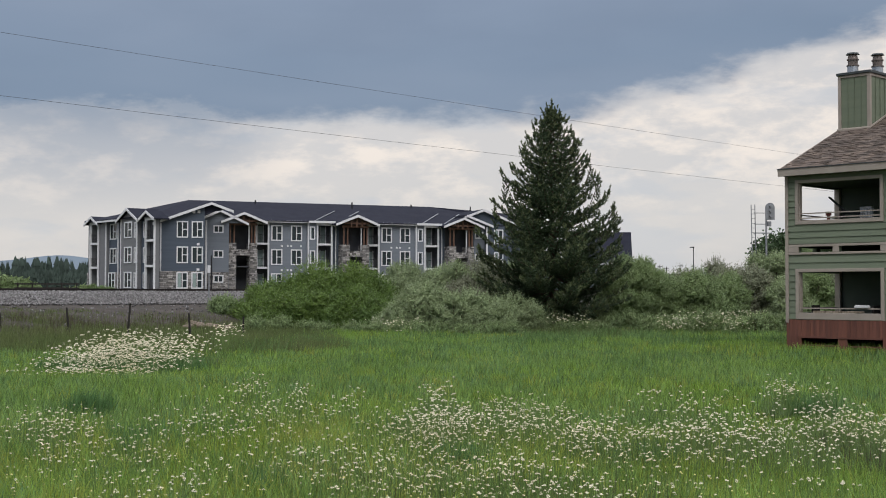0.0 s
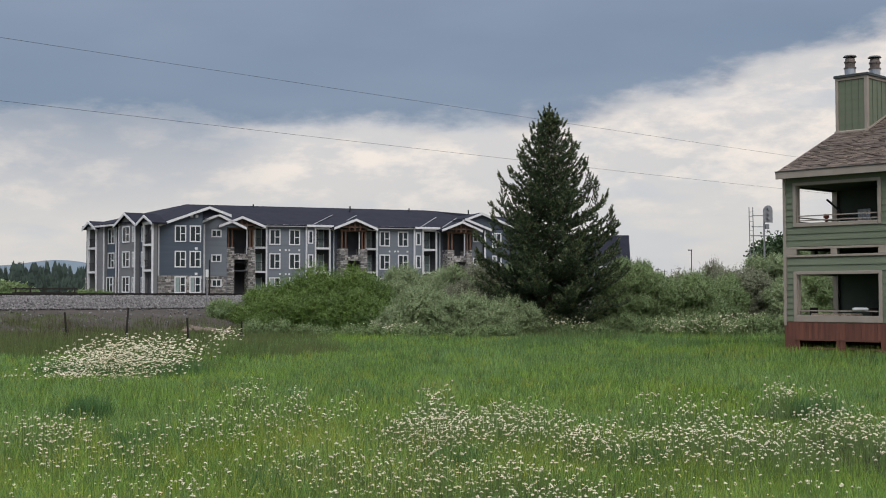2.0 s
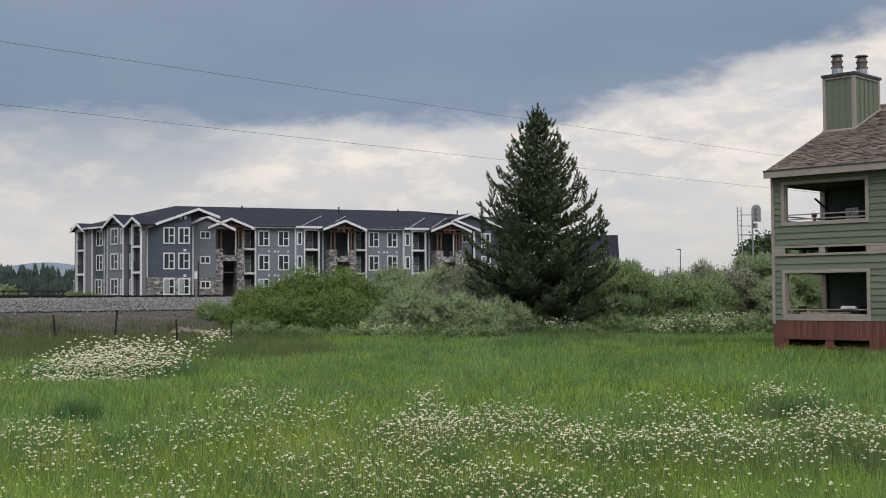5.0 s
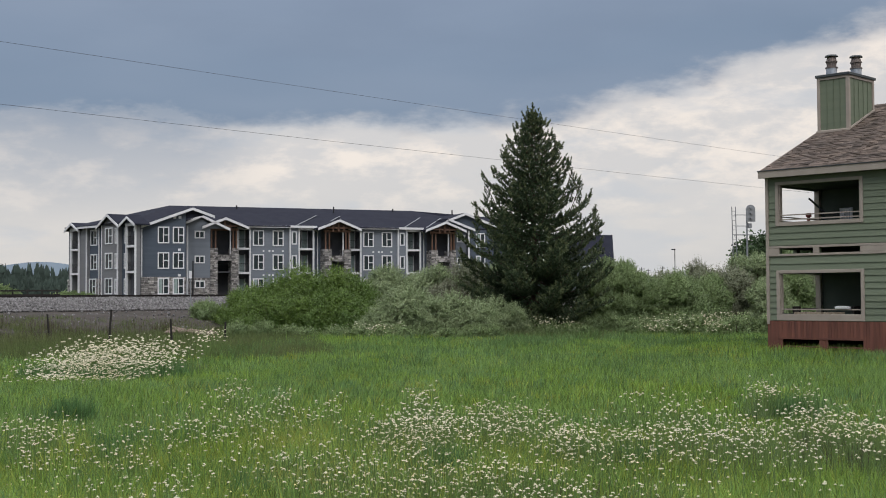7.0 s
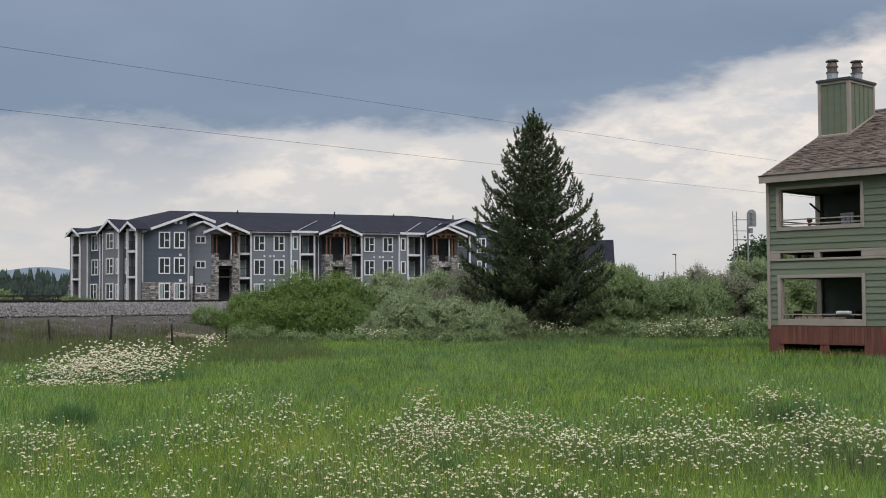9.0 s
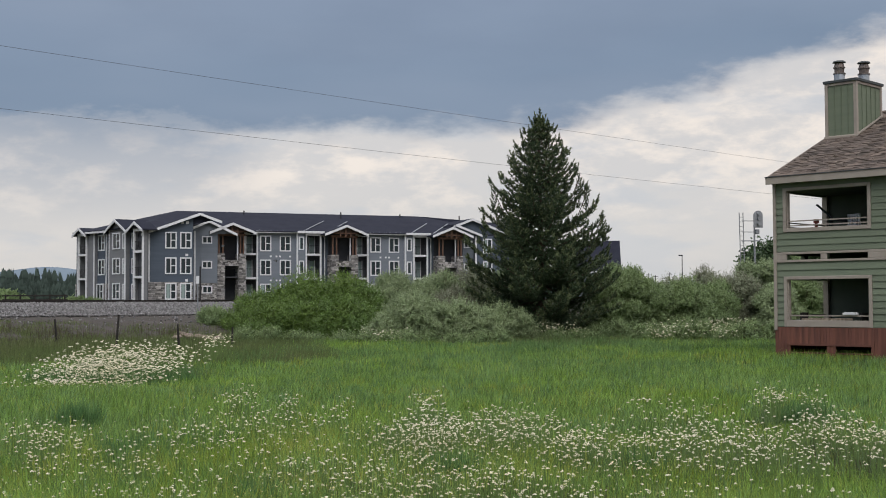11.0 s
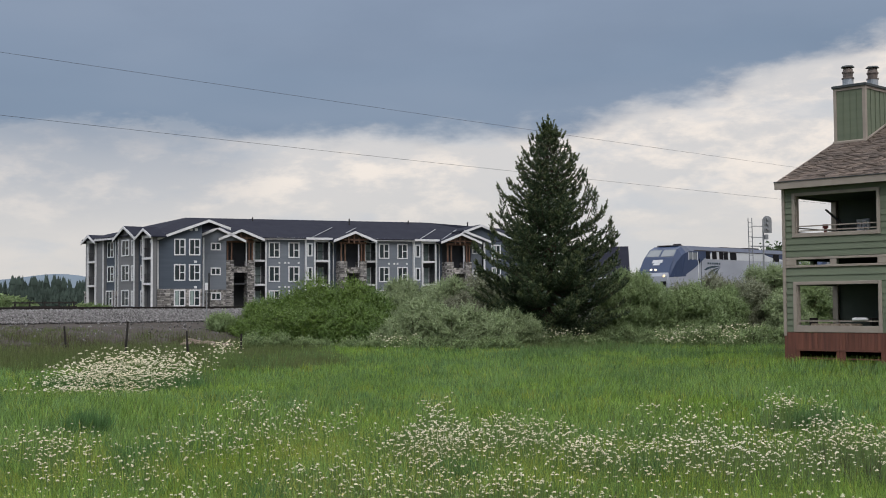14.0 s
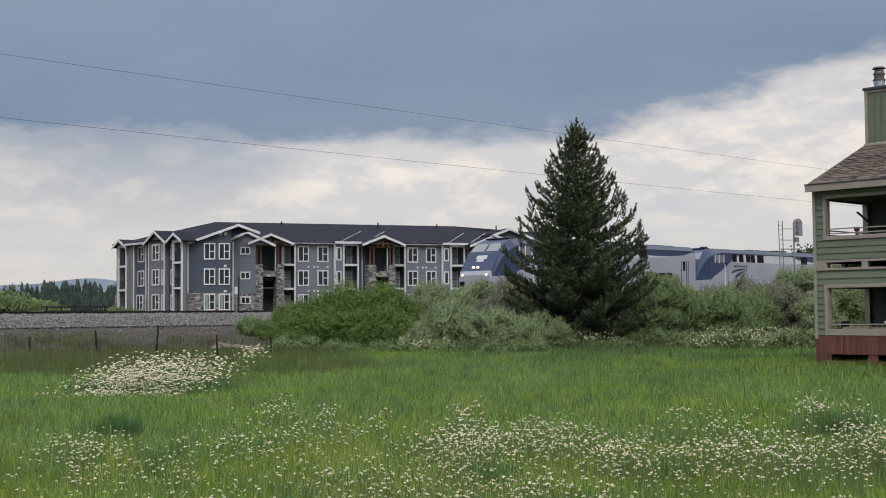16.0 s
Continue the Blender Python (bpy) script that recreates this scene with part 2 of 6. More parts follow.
# the train
M_TSILVER = mat("silver_livery", (0.345, 0.365, 0.425), 0.45, 0.15, col2=(0.285, 0.305, 0.360), scale=0.7, stretch=(0.3, 1, 1), bump=0.05)
M_TBLUE = mat("blue_livery", (0.028, 0.048, 0.108), 0.45, 0.0, col2=(0.023, 0.040, 0.092), scale=0.8)
M_TWHITE = mat("white_livery", (0.54, 0.56, 0.60), 0.45, scale=0.8)
M_TDARK = mat("underframe", (0.014, 0.014, 0.017), 0.9, spec=0.1, scale=2)
M_TROOF = mat("roof_grime", (0.050, 0.052, 0.065), 0.8, spec=0.1, col2=(0.06, 0.05, 0.05), scale=1.2)
M_TSLATE = mat("slate_livery", (0.060, 0.073, 0.115), 0.5, scale=0.8)
M_TMARK = mat("livery_mark", (0.020, 0.045, 0.070), 0.5)
M_HEADLIGHT = glow("headlight_lens", (1.0, 0.84, 0.66), 1.1)
M_DITCHLIGHT = glow("ditch_light_lens", (1.0, 0.72, 0.42), 1.0)
M_TGLASS = mat("windscreen", (0.17, 0.19, 0.21), 0.12, 0.0, scale=1.0, spec=0.6)
M_SIGNAL = mat("signal_aluminium", (0.30, 0.31, 0.33), 0.5, 0.6, scale=4)


# ---- building helpers ----
def part(name, bm, material, parent=None, label=""):
    me = bpy.data.meshes.new(name)
    bm.to_mesh(me)
    bm.free()
    for m in (material if isinstance(material, (list, tuple)) else [material]):
        me.materials.append(m)
    ob = new(name, me)
    if parent is not None:
        ob.parent = parent
    if label:
        ob["label"] = label
    return ob


def thing(name, label, category, m=None, group="", kind=""):
    ob = new(name)
    ob.empty_display_size = 0.2
    if m is not None:
        ob.matrix_world = m
    return tagged(ob, label, category, group, kind)


def box(bm, x0, x1, y0, y1, z0, z1, bev=0.0, mi=0):
    vs = [bm.verts.new((x, y, z)) for z in (z0, z1) for y in (y0, y1) for x in (x0, x1)]
    fs = [bm.faces.new([vs[i] for i in q]) for q in ((0, 2, 3, 1), (4, 5, 7, 6), (0, 1, 5, 4), (2, 6, 7, 3), (0, 4, 6, 2), (1, 3, 7, 5))]
    for f in fs:
        f.material_index = mi
    if bev:
        es = list({e for f in fs for e in f.edges})
        bmesh.ops.bevel(bm, geom=es, offset=bev, segments=1, affect="EDGES")
    return bm


def bar(bm, a, b, w, h=None):
    """A square bar from a to b."""
    a, b = Vector(a), Vector(b)
    h = h or w
    d = (b - a).normalized()
    s = d.cross(Vector((0, 0, 1)))
    s = s.normalized() if s.length > 1e-4 else Vector((1, 0, 0))
    u = s.cross(d)
    c = [s * (w / 2) + u * (h / 2), s * (-w / 2) + u * (h / 2), s * (-w / 2) - u * (h / 2), s * (w / 2) - u * (h / 2)]
    va, vb = [bm.verts.new(a + k) for k in c], [bm.verts.new(b + k) for k in c]
    for i in range(4):
        j = (i + 1) % 4
        bm.faces.new((va[i], vb[i], vb[j], va[j]))
    bm.faces.new(va)
    bm.faces.new(vb[::-1])
    return bm


def tube(bm, a, b, r0, r1, n=8):
    a, b = Vector(a), Vector(b)
    d = (b - a).normalized()
    s = d.orthogonal().normalized()
    u = d.cross(s)
    ra = [bm.verts.new(a + (s * math.cos(k * math.tau / n) + u * math.sin(k * math.tau / n)) * r0) for k in range(n)]
    rb = [bm.verts.new(b + (s * math.cos(k * math.tau / n) + u * math.sin(k * math.tau / n)) * r1) for k in range(n)]
    for i in range(n):
        j = (i + 1) % n
        bm.faces.new((ra[i], ra[j], rb[j], rb[i]))
    bm.faces.new(ra[::-1])
    bm.faces.new(rb)
    return bm


def prism(bm, outline, y0, y1, mi=0):
    """An outline in x and z, drawn out from y0 to y1."""
    a, b = [bm.verts.new((x, y0, z)) for x, z in outline], [bm.verts.new((x, y1, z)) for x, z in outline]
    n = len(outline)
    fs = [bm.faces.new(a), bm.faces.new(b[::-1])]
    fs += [bm.faces.new((a[i], b[i], b[(i + 1) % n], a[(i + 1) % n])) for i in range(n)]
    for f in fs:
        f.material_index = mi
    bmesh.ops.recalc_face_normals(bm, faces=fs)
    return bm


def slab(bm, pts, drop):
    """A sheet of the corners pts with a thickness downwards."""
    a, b = [bm.verts.new(p) for p in pts], [bm.verts.new((p[0], p[1], p[2] - drop)) for p in pts]
    n = len(pts)
    fs = [bm.faces.new(a), bm.faces.new(b[::-1])] + [bm.faces.new((a[i], b[i], b[(i + 1) % n], a[(i + 1) % n])) for i in range(n)]
    bmesh.ops.recalc_face_normals(bm, faces=fs)
    return bm


def soup(name, verts, faces, material, parent=None, smooth=False):
    """A mesh from arrays: verts (n, 3), faces (m, k)."""
    me = bpy.data.meshes.new(name)
    verts, faces = np.asarray(verts, np.float32), np.asarray(faces, np.int32)
    k = faces.shape[1]
    me.vertices.add(len(verts))
    me.vertices.foreach_set("co", verts.ravel())
    me.loops.add(faces.size)
    me.loops.foreach_set("vertex_index", faces.ravel())
    me.polygons.add(len(faces))
    me.polygons.foreach_set("loop_start", np.arange(0, faces.size, k, dtype=np.int32))
    me.update(calc_edges=True)
    me.materials.append(material)
    ob = new(name, me)
    if parent is not None:
        ob.parent = parent
    return ob


# ---- the lie of the land: a level field, and a railway bank behind it ----
TRACK_P, TRACK_D = Vector((-0.78, 75.04)), Vector((0.695, 0.719))
RAIL_Z = 2.05
BANK_P = np.array([-3000.0, -12, -2.3, 2.3, 3.4, 4.6, 8.5, 15.0, 22.0, 3000.0])
BANK_Z = np.array([1.55, 1.65, 1.80, 1.80, 1.28, 1.12, 0.45, 0.10, 0.0, 0.0])


def across(x, y):
    """Distance from the track, towards the camera's side."""
    return (x - TRACK_P.x) * TRACK_D.y - (y - TRACK_P.y) * TRACK_D.x


def land(x, y):
    return np.interp(across(x, y), BANK_P, BANK_Z) + 0.05 * np.sin(x * 0.33 + 1.0) * np.sin(y * 0.27) * (np.abs(across(x, y) - 30) < 26)


def track_point(q, p, z):
    """q metres along the track from its reference point, p across."""
    return Vector((TRACK_P.x + TRACK_D.x * q + TRACK_D.y * p, TRACK_P.y + TRACK_D.y * q - TRACK_D.x * p, z))


TRACK_TURN = math.degrees(math.atan2(TRACK_D.y, TRACK_D.x))


def ground():
    ps = np.concatenate([[-4200, -2000, -800, -300, -100, -40, -12, -6, -4, -2.3, 0, 2.3, 3.4], np.arange(4.6, 60, 1.3), [80, 140, 300, 900, 3000]])
    qs = np.concatenate([[-4000, -1500, -500, -200], np.arange(-110, 80, 2.0), [120, 300, 900, 4000]])
    verts = []
    for p in ps:
        for q in qs:
            v = track_point(q, p, 0)
            verts.append((v.x, v.y, float(land(v.x, v.y))))
    n = len(qs)
    faces = [(i * n + j, i * n + j + 1, (i + 1) * n + j + 1, (i + 1) * n + j) for i in range(len(ps) - 1) for j in range(n - 1)]
    ob = soup("ground", verts, faces, M_SOIL)
    return tagged(ob, "flat meadow soil under tall green grass", "ground", kind="structure")


ground()


def railway():
    bed = bmesh.new()
    prof = [(-4.3, 1.2), (-2.0, 1.90), (2.0, 1.90), (2.6, 1.78), (3.7, 1.38), (4.1, 1.1)]
    rows = [[bed.verts.new(track_point(q, p, z + 0.03 * math.sin(q * 1.7 + p))) for p, z in prof] for q in range(-60, 131, 2)]
    for a, b in zip(rows, rows[1:]):
        for i in range(len(prof) - 1):
            bed.faces.new((a[i], b[i], b[i + 1], a[i + 1]))
    ob = part("ballast_bed", bed, M_BALLAST)
    tagged(ob, "bank of grey crushed-stone railway ballast", "ballast", kind="structure")
    rng = np.random.default_rng(5)
    n = 25000
    q, p = rng.uniform(-46, 4, n), rng.uniform(1.75, 3.85, n)
    strewn = rng.uniform(0, 1, n) < 0.05
    p = np.where(strewn, 3.8 + 4.6 * rng.uniform(0, 1, n) ** 1.4, p)
    z = np.interp(p, [1.7, 2.0, 2.6, 3.7, 4.4, 5.2, 6.4, 8.4, 9.4], [1.9, 1.9, 1.78, 1.40, 1.27, 1.15, 0.96, 0.60, 0.42])
    c = np.stack([TRACK_P.x + TRACK_D.x * q + TRACK_D.y * p, TRACK_P.y + TRACK_D.y * q - TRACK_D.x * p, z], 1)
    octa = np.array([[1, 0, 0], [-1, 0, 0], [0, 1, 0], [0, -1, 0], [0, 0, 1], [0, 0, -1]], float)
    s = rng.uniform(0.03, 0.075, (n, 1, 1)) * rng.uniform(0.6, 1.3, (n, 6, 1))
    a = rng.uniform(0, math.tau, n)
    rot = np.stack([np.stack([np.cos(a), -np.sin(a), 0 * a], 1), np.stack([np.sin(a), np.cos(a), 0 * a], 1), np.stack([0 * a, 0.4 + 0 * a, 1 + 0 * a], 1)], 1)
    v = c[:, None] + np.einsum("nij,kj->nki", rot, octa) * s
    f = np.array([[0, 2, 4], [2, 1, 4], [1, 3, 4], [3, 0, 4], [2, 0, 5], [1, 2, 5], [3, 1, 5], [0, 3, 5]])
    ob = soup("ballast_stones", v.reshape(-1, 3), (np.arange(n)[:, None, None] * 6 + f[None]).reshape(-1, 3), M_STONE_LOOSE)
    tagged(ob, "loose grey crushed stones on the railway bank", "ballast", kind="stuff")
    slope = bmesh.new()
    prof = [(3.5, 1.37), (4.4, 1.25), (5.2, 1.13), (6.4, 0.94), (8.4, 0.58), (9.4, 0.38)]
    rows = [[slope.verts.new(track_point(q, p + (0.5 * math.sin(q * 0.9) + 0.4 * math.sin(q * 2.3) if k == 5 else 0), z + 0.05 * math.sin(q * 1.1 + p * 2) * (k in (2, 3, 4)))) for k, (p, z) in enumerate(prof)] for q in np.arange(-60, 40, 1.0)]
    for a, b in zip(rows, rows[1:]):
        for i in range(len(prof) - 1):
            slope.faces.new((a[i], b[i], b[i + 1], a[i + 1]))
    tagged(part("bank_slope", slope, M_DIRT), "bare brown dirt slope below the railway ballast", "bank", kind="structure")
    track = thing("railway_track", "single railway track with rusty steel rails on dark ties", "railway track", kind="structure")
    for side in (-0.75, 0.75):
        bm = bmesh.new()
        for w, z0, z1 in ((0.14, 1.90, 1.92), (0.03, 1.92, 2.02), (0.075, 2.02, RAIL_Z)):
            a, b = track_point(-62, side, (z0 + z1) / 2), track_point(130, side, (z0 + z1) / 2)
            bar(bm, a, b, w, z1 - z0)
        part("rail", bm, M_RAIL, track)
    bm = bmesh.new()
    box(bm, -0.11, 0.11, -1.3, 1.3, -0.13, 0.05)
    me = part("sleeper", bm, M_TIE, track)
    for i in range(90):
        ob = me if i == 0 else new("sleeper", me.data)
        ob.parent = track
        ob.matrix_world = Matrix.Translation(track_point(-48 + 0.55 * i, 0, 1.87)) @ pose(0, 0, 0, 0, 0, TRACK_TURN)


railway()


# ---- the green house on the right ----
def green_house():
    m = pose(10.02, 38.6, 0, 0, 0, -45)
    house = thing("house", "two-storey green lap-sided house with tan trim and corner balconies", "house", m)
    X1 = 9.0
    holes = [(0.42, 3.05, 1.31, 2.54), (0.42, 1.55, 3.14, 3.31), (1.75, 3.05, 3.14, 3.31), (0.42, 3.05, 4.11, 5.25)]
    bands = [(0.95, 1.31, []), (1.31, 2.54, [(0.42, 3.05)]), (2.54, 3.14, []), (3.14, 3.31, [(0.42, 1.55), (1.75, 3.05)]),
             (3.31, 4.11, []), (4.11, 5.25, [(0.42, 3.05)]), (5.25, 5.62, [])]

    def pierced(length, first=0.42):
        for z0, z1, gaps in bands:
            xs = [0.0] + [first if v == 0.42 else v for g in gaps for v in g] + [length]
            for a, b in zip(xs[::2], xs[1::2]):
                yield a, b, z0, z1

    for a, b, z0, z1 in pierced(X1):
        front = bmesh.new()
        box(front, a, b, 0.0, 0.14, z0, z1)
        part("wall", front, M_SIDING, house)
    for a, b, z0, z1 in pierced(11.0, 0.20):
        side = bmesh.new()
        box(side, 0.0, 0.14, max(a, 0.14), b, z0, z1)
        part("wall", side, M_SIDING, house)
    side = bmesh.new()
    prism_pts = [(-0.0, 5.62), (11.0, 5.62), (5.8, 7.9)]
    va = [side.verts.new((0.0, y, z)) for y, z in prism_pts]
    vb = [side.verts.new((0.14, y, z)) for y, z in prism_pts]
    side.faces.new(va), side.faces.new(vb[::-1])
    part("gable_wall", side, M_SIDING, house)
    rest = bmesh.new()
    box(rest, X1 - 0.14, X1, 0.14, 11.0, 0.0, 5.62)
    part("wall", rest, M_SIDING, house)
    rest = bmesh.new()
    box(rest, 0.14, X1 - 0.14, 10.86, 11.0, 0.0, 5.62)
    part("wall", rest, M_SIDING, house)
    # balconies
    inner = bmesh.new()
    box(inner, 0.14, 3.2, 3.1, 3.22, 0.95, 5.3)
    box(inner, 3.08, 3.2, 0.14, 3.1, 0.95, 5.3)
    part("balcony_wall", inner, M_BALC, house, "balcony walls in darker green than the siding")
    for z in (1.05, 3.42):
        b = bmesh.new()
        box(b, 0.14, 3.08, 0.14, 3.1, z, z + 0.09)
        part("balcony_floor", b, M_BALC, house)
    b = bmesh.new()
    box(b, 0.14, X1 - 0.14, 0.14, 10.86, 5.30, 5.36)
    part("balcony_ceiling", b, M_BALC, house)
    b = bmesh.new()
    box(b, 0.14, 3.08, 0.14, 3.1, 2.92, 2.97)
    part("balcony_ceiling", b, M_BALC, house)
    # lapped boards
    z = 1.12
    while z < 5.45:
        top = min(z + 0.19, 5.5)
        if not 3.04 < z + 0.1 < 3.39:
            spans = [(0.06, X1)]
            for h in holes:
                if h[2] - 0.12 < z + 0.1 < h[3] + 0.12:
                    spans = [(0.06, h[0] - 0.1), (h[1] + 0.1, X1)]
            for a, b2 in spans:
                bm = bmesh.new()
                vs = [bm.verts.new(p) for p in ((a, -0.034, z), (b2, -0.034, z), (b2, -0.008, top), (a, -0.008, top), (a, 0.0, z), (b2, 0.0, z))]
                bm.faces.new(vs[:4]), bm.faces.new((vs[4], vs[5], vs[1], vs[0]))
                part("siding_board", bm, M_SIDING, house)
        z += 0.19
    # trim
    def trim(x0, x1, z0, z1, y0=-0.05, y1=0.0):
        bm = bmesh.new()
        box(bm, x0, x1, y0, y1, z0, z1, 0.008)
        part("trim_board", bm, M_TRIM, house)

    trim(-0.03, 0.07, 1.0, 5.6, -0.055)
    for z0, z1 in ((1.31, 2.54), (4.11, 5.25)):
        low = 0.20 if z0 < 2 else 0.12
        trim(0.31, 0.42, z0 - low, z1 + 0.10), trim(3.05, 3.16, z0 - low, z1 + 0.10)
        trim(0.42, 3.05, z1, z1 + 0.10), trim(0.42, 3.05, z0 - low, z0)
    trim(0.07, X1, 3.31, 3.38), trim(0.07, X1, 3.07, 3.14)
    trim(0.07, 0.42, 3.14, 3.31, -0.048), trim(1.55, 1.75, 3.14, 3.31, -0.048), trim(3.05, X1, 3.14, 3.31, -0.048)
    for z0, z1 in ((1.31, 2.54), (4.11, 5.25)):
        b = bmesh.new()
        box(b, -0.01, 0.16, 2.97, 3.10, z0 - 0.1, z1 + 0.1)
        part("balcony_post", b, M_TRIM, house)
        b = bmesh.new()
        box(b, 0.40, 0.45, 0.0, 0.14, z0, z1)
        part("jamb", b, M_TRIM, house)
        for zr in (z0 + 0.06, z0 + 0.2) if z0 > 3 else (z0 + 0.12,):
            b = bmesh.new()
            box(b, 0.42, 3.05, 0.05, 0.09, zr, zr + 0.035)
            part("rail", b, M_TRIM, house)
            b = bmesh.new()
            box(b, 0.03, 0.07, 0.20, 2.97, zr, zr + 0.035)
            part("rail", b, M_TRIM, house)
    # skirt of stained boards with two low gaps
    rnd = random.Random(3)
    x = 0.0
    while x < X1:
        low = 0.60 if (0.42 < x < 1.70 or 1.92 < x < 3.08) else 0.0
        bm = bmesh.new()
        box(bm, x, x + 0.094, -0.03 - rnd.random() * 0.008, 0.0, low, 1.10)
        part("skirt_board", bm, M_DECK_RED, house)
        x += 0.1
    for y0, y1, z0, z1, a, b2 in ((-0.06, 0.0, 0.55, 0.60, 0.36, 3.1), (-0.04, 0.0, 0.31, 0.35, 0.36, 3.1)):
        b = bmesh.new()
        box(b, a, b2, y0, y1, z0, z1)
        part("skirt_rail", b, M_DECK_RED, house)
    b = bmesh.new()
    box(b, 0.0, X1, 0.02, 0.10, 0.6, 0.95)
    part("skirt_backing", b, M_BLACK, house)
    b = bmesh.new()
    box(b, -0.03, 0.0, 0.0, 11.0, 0.0, 1.10)
    part("skirt_side", b, M_DECK_RED, house)
    # roof
    pitch, yr = 0.42, 5.8
    ez = 5.69
    roof = bmesh.new()
    slab(roof, [(-0.08, -0.3, ez), (X1 + 0.4, -0.3, ez), (X1 + 0.4, yr, ez + pitch * (yr + 0.3)), (-0.08, yr, ez + pitch * (yr + 0.3))], 0.10)
    slab(roof, [(-0.08, 2 * yr + 0.3, ez), (-0.08, yr, ez + pitch * (yr + 0.3)), (X1 + 0.4, yr, ez + pitch * (yr + 0.3)), (X1 + 0.4, 2 * yr + 0.3, ez)], 0.10)
    roof = part("roof", roof, M_SHINGLE, house, "brown asphalt shingle roof")
    fb = bmesh.new()
    box(fb, -0.10, X1 + 0.42, -0.34, -0.29, ez - 0.22, ez - 0.005, 0.006)
    part("fascia", fb, M_TRIM, house)
    fb = bmesh.new()
    bar(fb, (-0.10, -0.29, ez - 0.10), (-0.10, yr, ez - 0.10 + pitch * (yr + 0.29)), 0.04, 0.19)
    part("fascia", fb, M_TRIM, house)
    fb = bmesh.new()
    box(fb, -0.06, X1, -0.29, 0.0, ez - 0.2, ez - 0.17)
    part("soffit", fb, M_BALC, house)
    fb = bmesh.new()
    box(fb, -0.11, X1 + 0.4, -0.365, -0.29, ez - 0.004, ez + 0.02)
    part("drip_edge", fb, M_CAPMETAL, house)
    tabs = bmesh.new()
    n = Vector((0, -pitch, 1)).normalized()
    for r in range(46):
        y0 = -0.32 + r * 0.137
        x = -0.08 + rnd.random() * 0.2
        while x < 6.0:
            w = rnd.choice((0.14, 0.2, 0.27, 0.33))
            t = rnd.choice((0.008, 0.012, 0.02, 0.028))
            ya, yb = y0, y0 + 0.18
            za, zb = ez + pitch * (ya + 0.3), ez + pitch * (yb + 0.3)
            p = [Vector((x, ya, za)) + n * t, Vector((x + w - 0.006, ya, za)) + n * t, Vector((x + w - 0.006, yb, zb)) + n * 0.004, Vector((x, yb, zb)) + n * 0.004]
            q = [Vector((x, ya, za)), Vector((x + w - 0.006, ya, za))]
            vs = [tabs.verts.new(v) for v in p + q]
            tabs.faces.new(vs[:4])
            tabs.faces.new((vs[4], vs[5], vs[1], vs[0]))
            tabs.faces.new((vs[4], vs[0], vs[3])), tabs.faces.new((vs[5], vs[2], vs[1]))
            x += w
    tagged(part("shingles", tabs, M_SHINGLE, roof), kind="stuff")
    # chimney
    ch = bmesh.new()
    box(ch, 0.02, 1.06, 3.32, 5.04, 6.6, 9.0)
    ch = part("chimney", ch, M_SIDING, house, "green board-and-batten chimney with tan corners")
    for x0, x1, y0, y1 in ((-0.02, 0.08, 3.28, 3.34), (0.99, 1.10, 3.28, 3.40), (1.04, 1.102, 4.96, 5.06)):
        b = bmesh.new()
        box(b, x0, x1, y0, y1, 6.7, 9.0, 0.006)
        part("corner_board", b, M_TRIM, ch)
    for i in range(1, 4):
        b = bmesh.new()
        box(b, 0.08 + i * 0.23 - 0.012, 0.08 + i * 0.23 + 0.012, 3.295, 3.32, 6.8, 8.95)
        part("batten", b, M_SIDING, ch)
    for i in range(1, 5):
        b = bmesh.new()
        box(b, 1.06, 1.085, 3.40 + i * 0.31 - 0.012, 3.40 + i * 0.31 + 0.012, 6.8, 8.95)
        part("batten", b, M_SIDING, ch)
    b = bmesh.new()
    box(b, 0.0, 1.095, 3.285, 3.325, 8.92, 9.0)
    box(b, 1.055, 1.095, 3.325, 5.06, 8.92, 9.0)
    part("top_board", b, M_TRIM, ch)
    b = bmesh.new()
    box(b, -0.06, 1.14, 3.24, 5.12, 9.0, 9.09, 0.01)
    part("chimney_cap", b, M_CAPMETAL, ch)
    b = bmesh.new()
    slab(b, [(-0.05, 3.26, ez + pitch * 3.56 + 0.06), (1.12, 3.26, ez + pitch * 3.56 + 0.06), (1.12, 3.33, ez + pitch * 3.63 + 0.07), (-0.05, 3.33, ez + pitch * 3.63 + 0.07)], 0.05)
    bar(b, (1.10, 3.3, ez + pitch * 3.6 + 0.05), (1.10, 5.06, ez + pitch * 5.44 + 0.05), 0.05, 0.05)
    part("flashing", b, M_TRIM, ch)
    for x, y in ((0.27, 3.75), (0.78, 4.45)):
        flue = bmesh.new()
        tube(flue, (x, y, 9.08), (x, y, 9.36), 0.175, 0.175, 20)
        flue = part("flue", flue, M_FLASH, ch, "galvanised flue pipe with weathered cap")
        for r0, r1, z0, z1, mm in ((0.20, 0.20, 9.35, 9.39, M_FLUE_OLD), (0.15, 0.165, 9.39, 9.56, M_FLUE_OLD), (0.19, 0.19, 9.55, 9.59, M_FLUE_OLD),
                                   (0.165, 0.15, 9.59, 9.69, M_FLUE_OLD), (0.22, 0.18, 9.74, 9.79, M_CAPMETAL), (0.09, 0.09, 9.68, 9.75, M_FLUE_OLD)):
            b = bmesh.new()
            tube(b, (x, y, z0), (x, y, z1), r0, r1, 20)
            part("flue_ring", b, mm, flue)
    return m


HOUSE = green_house()


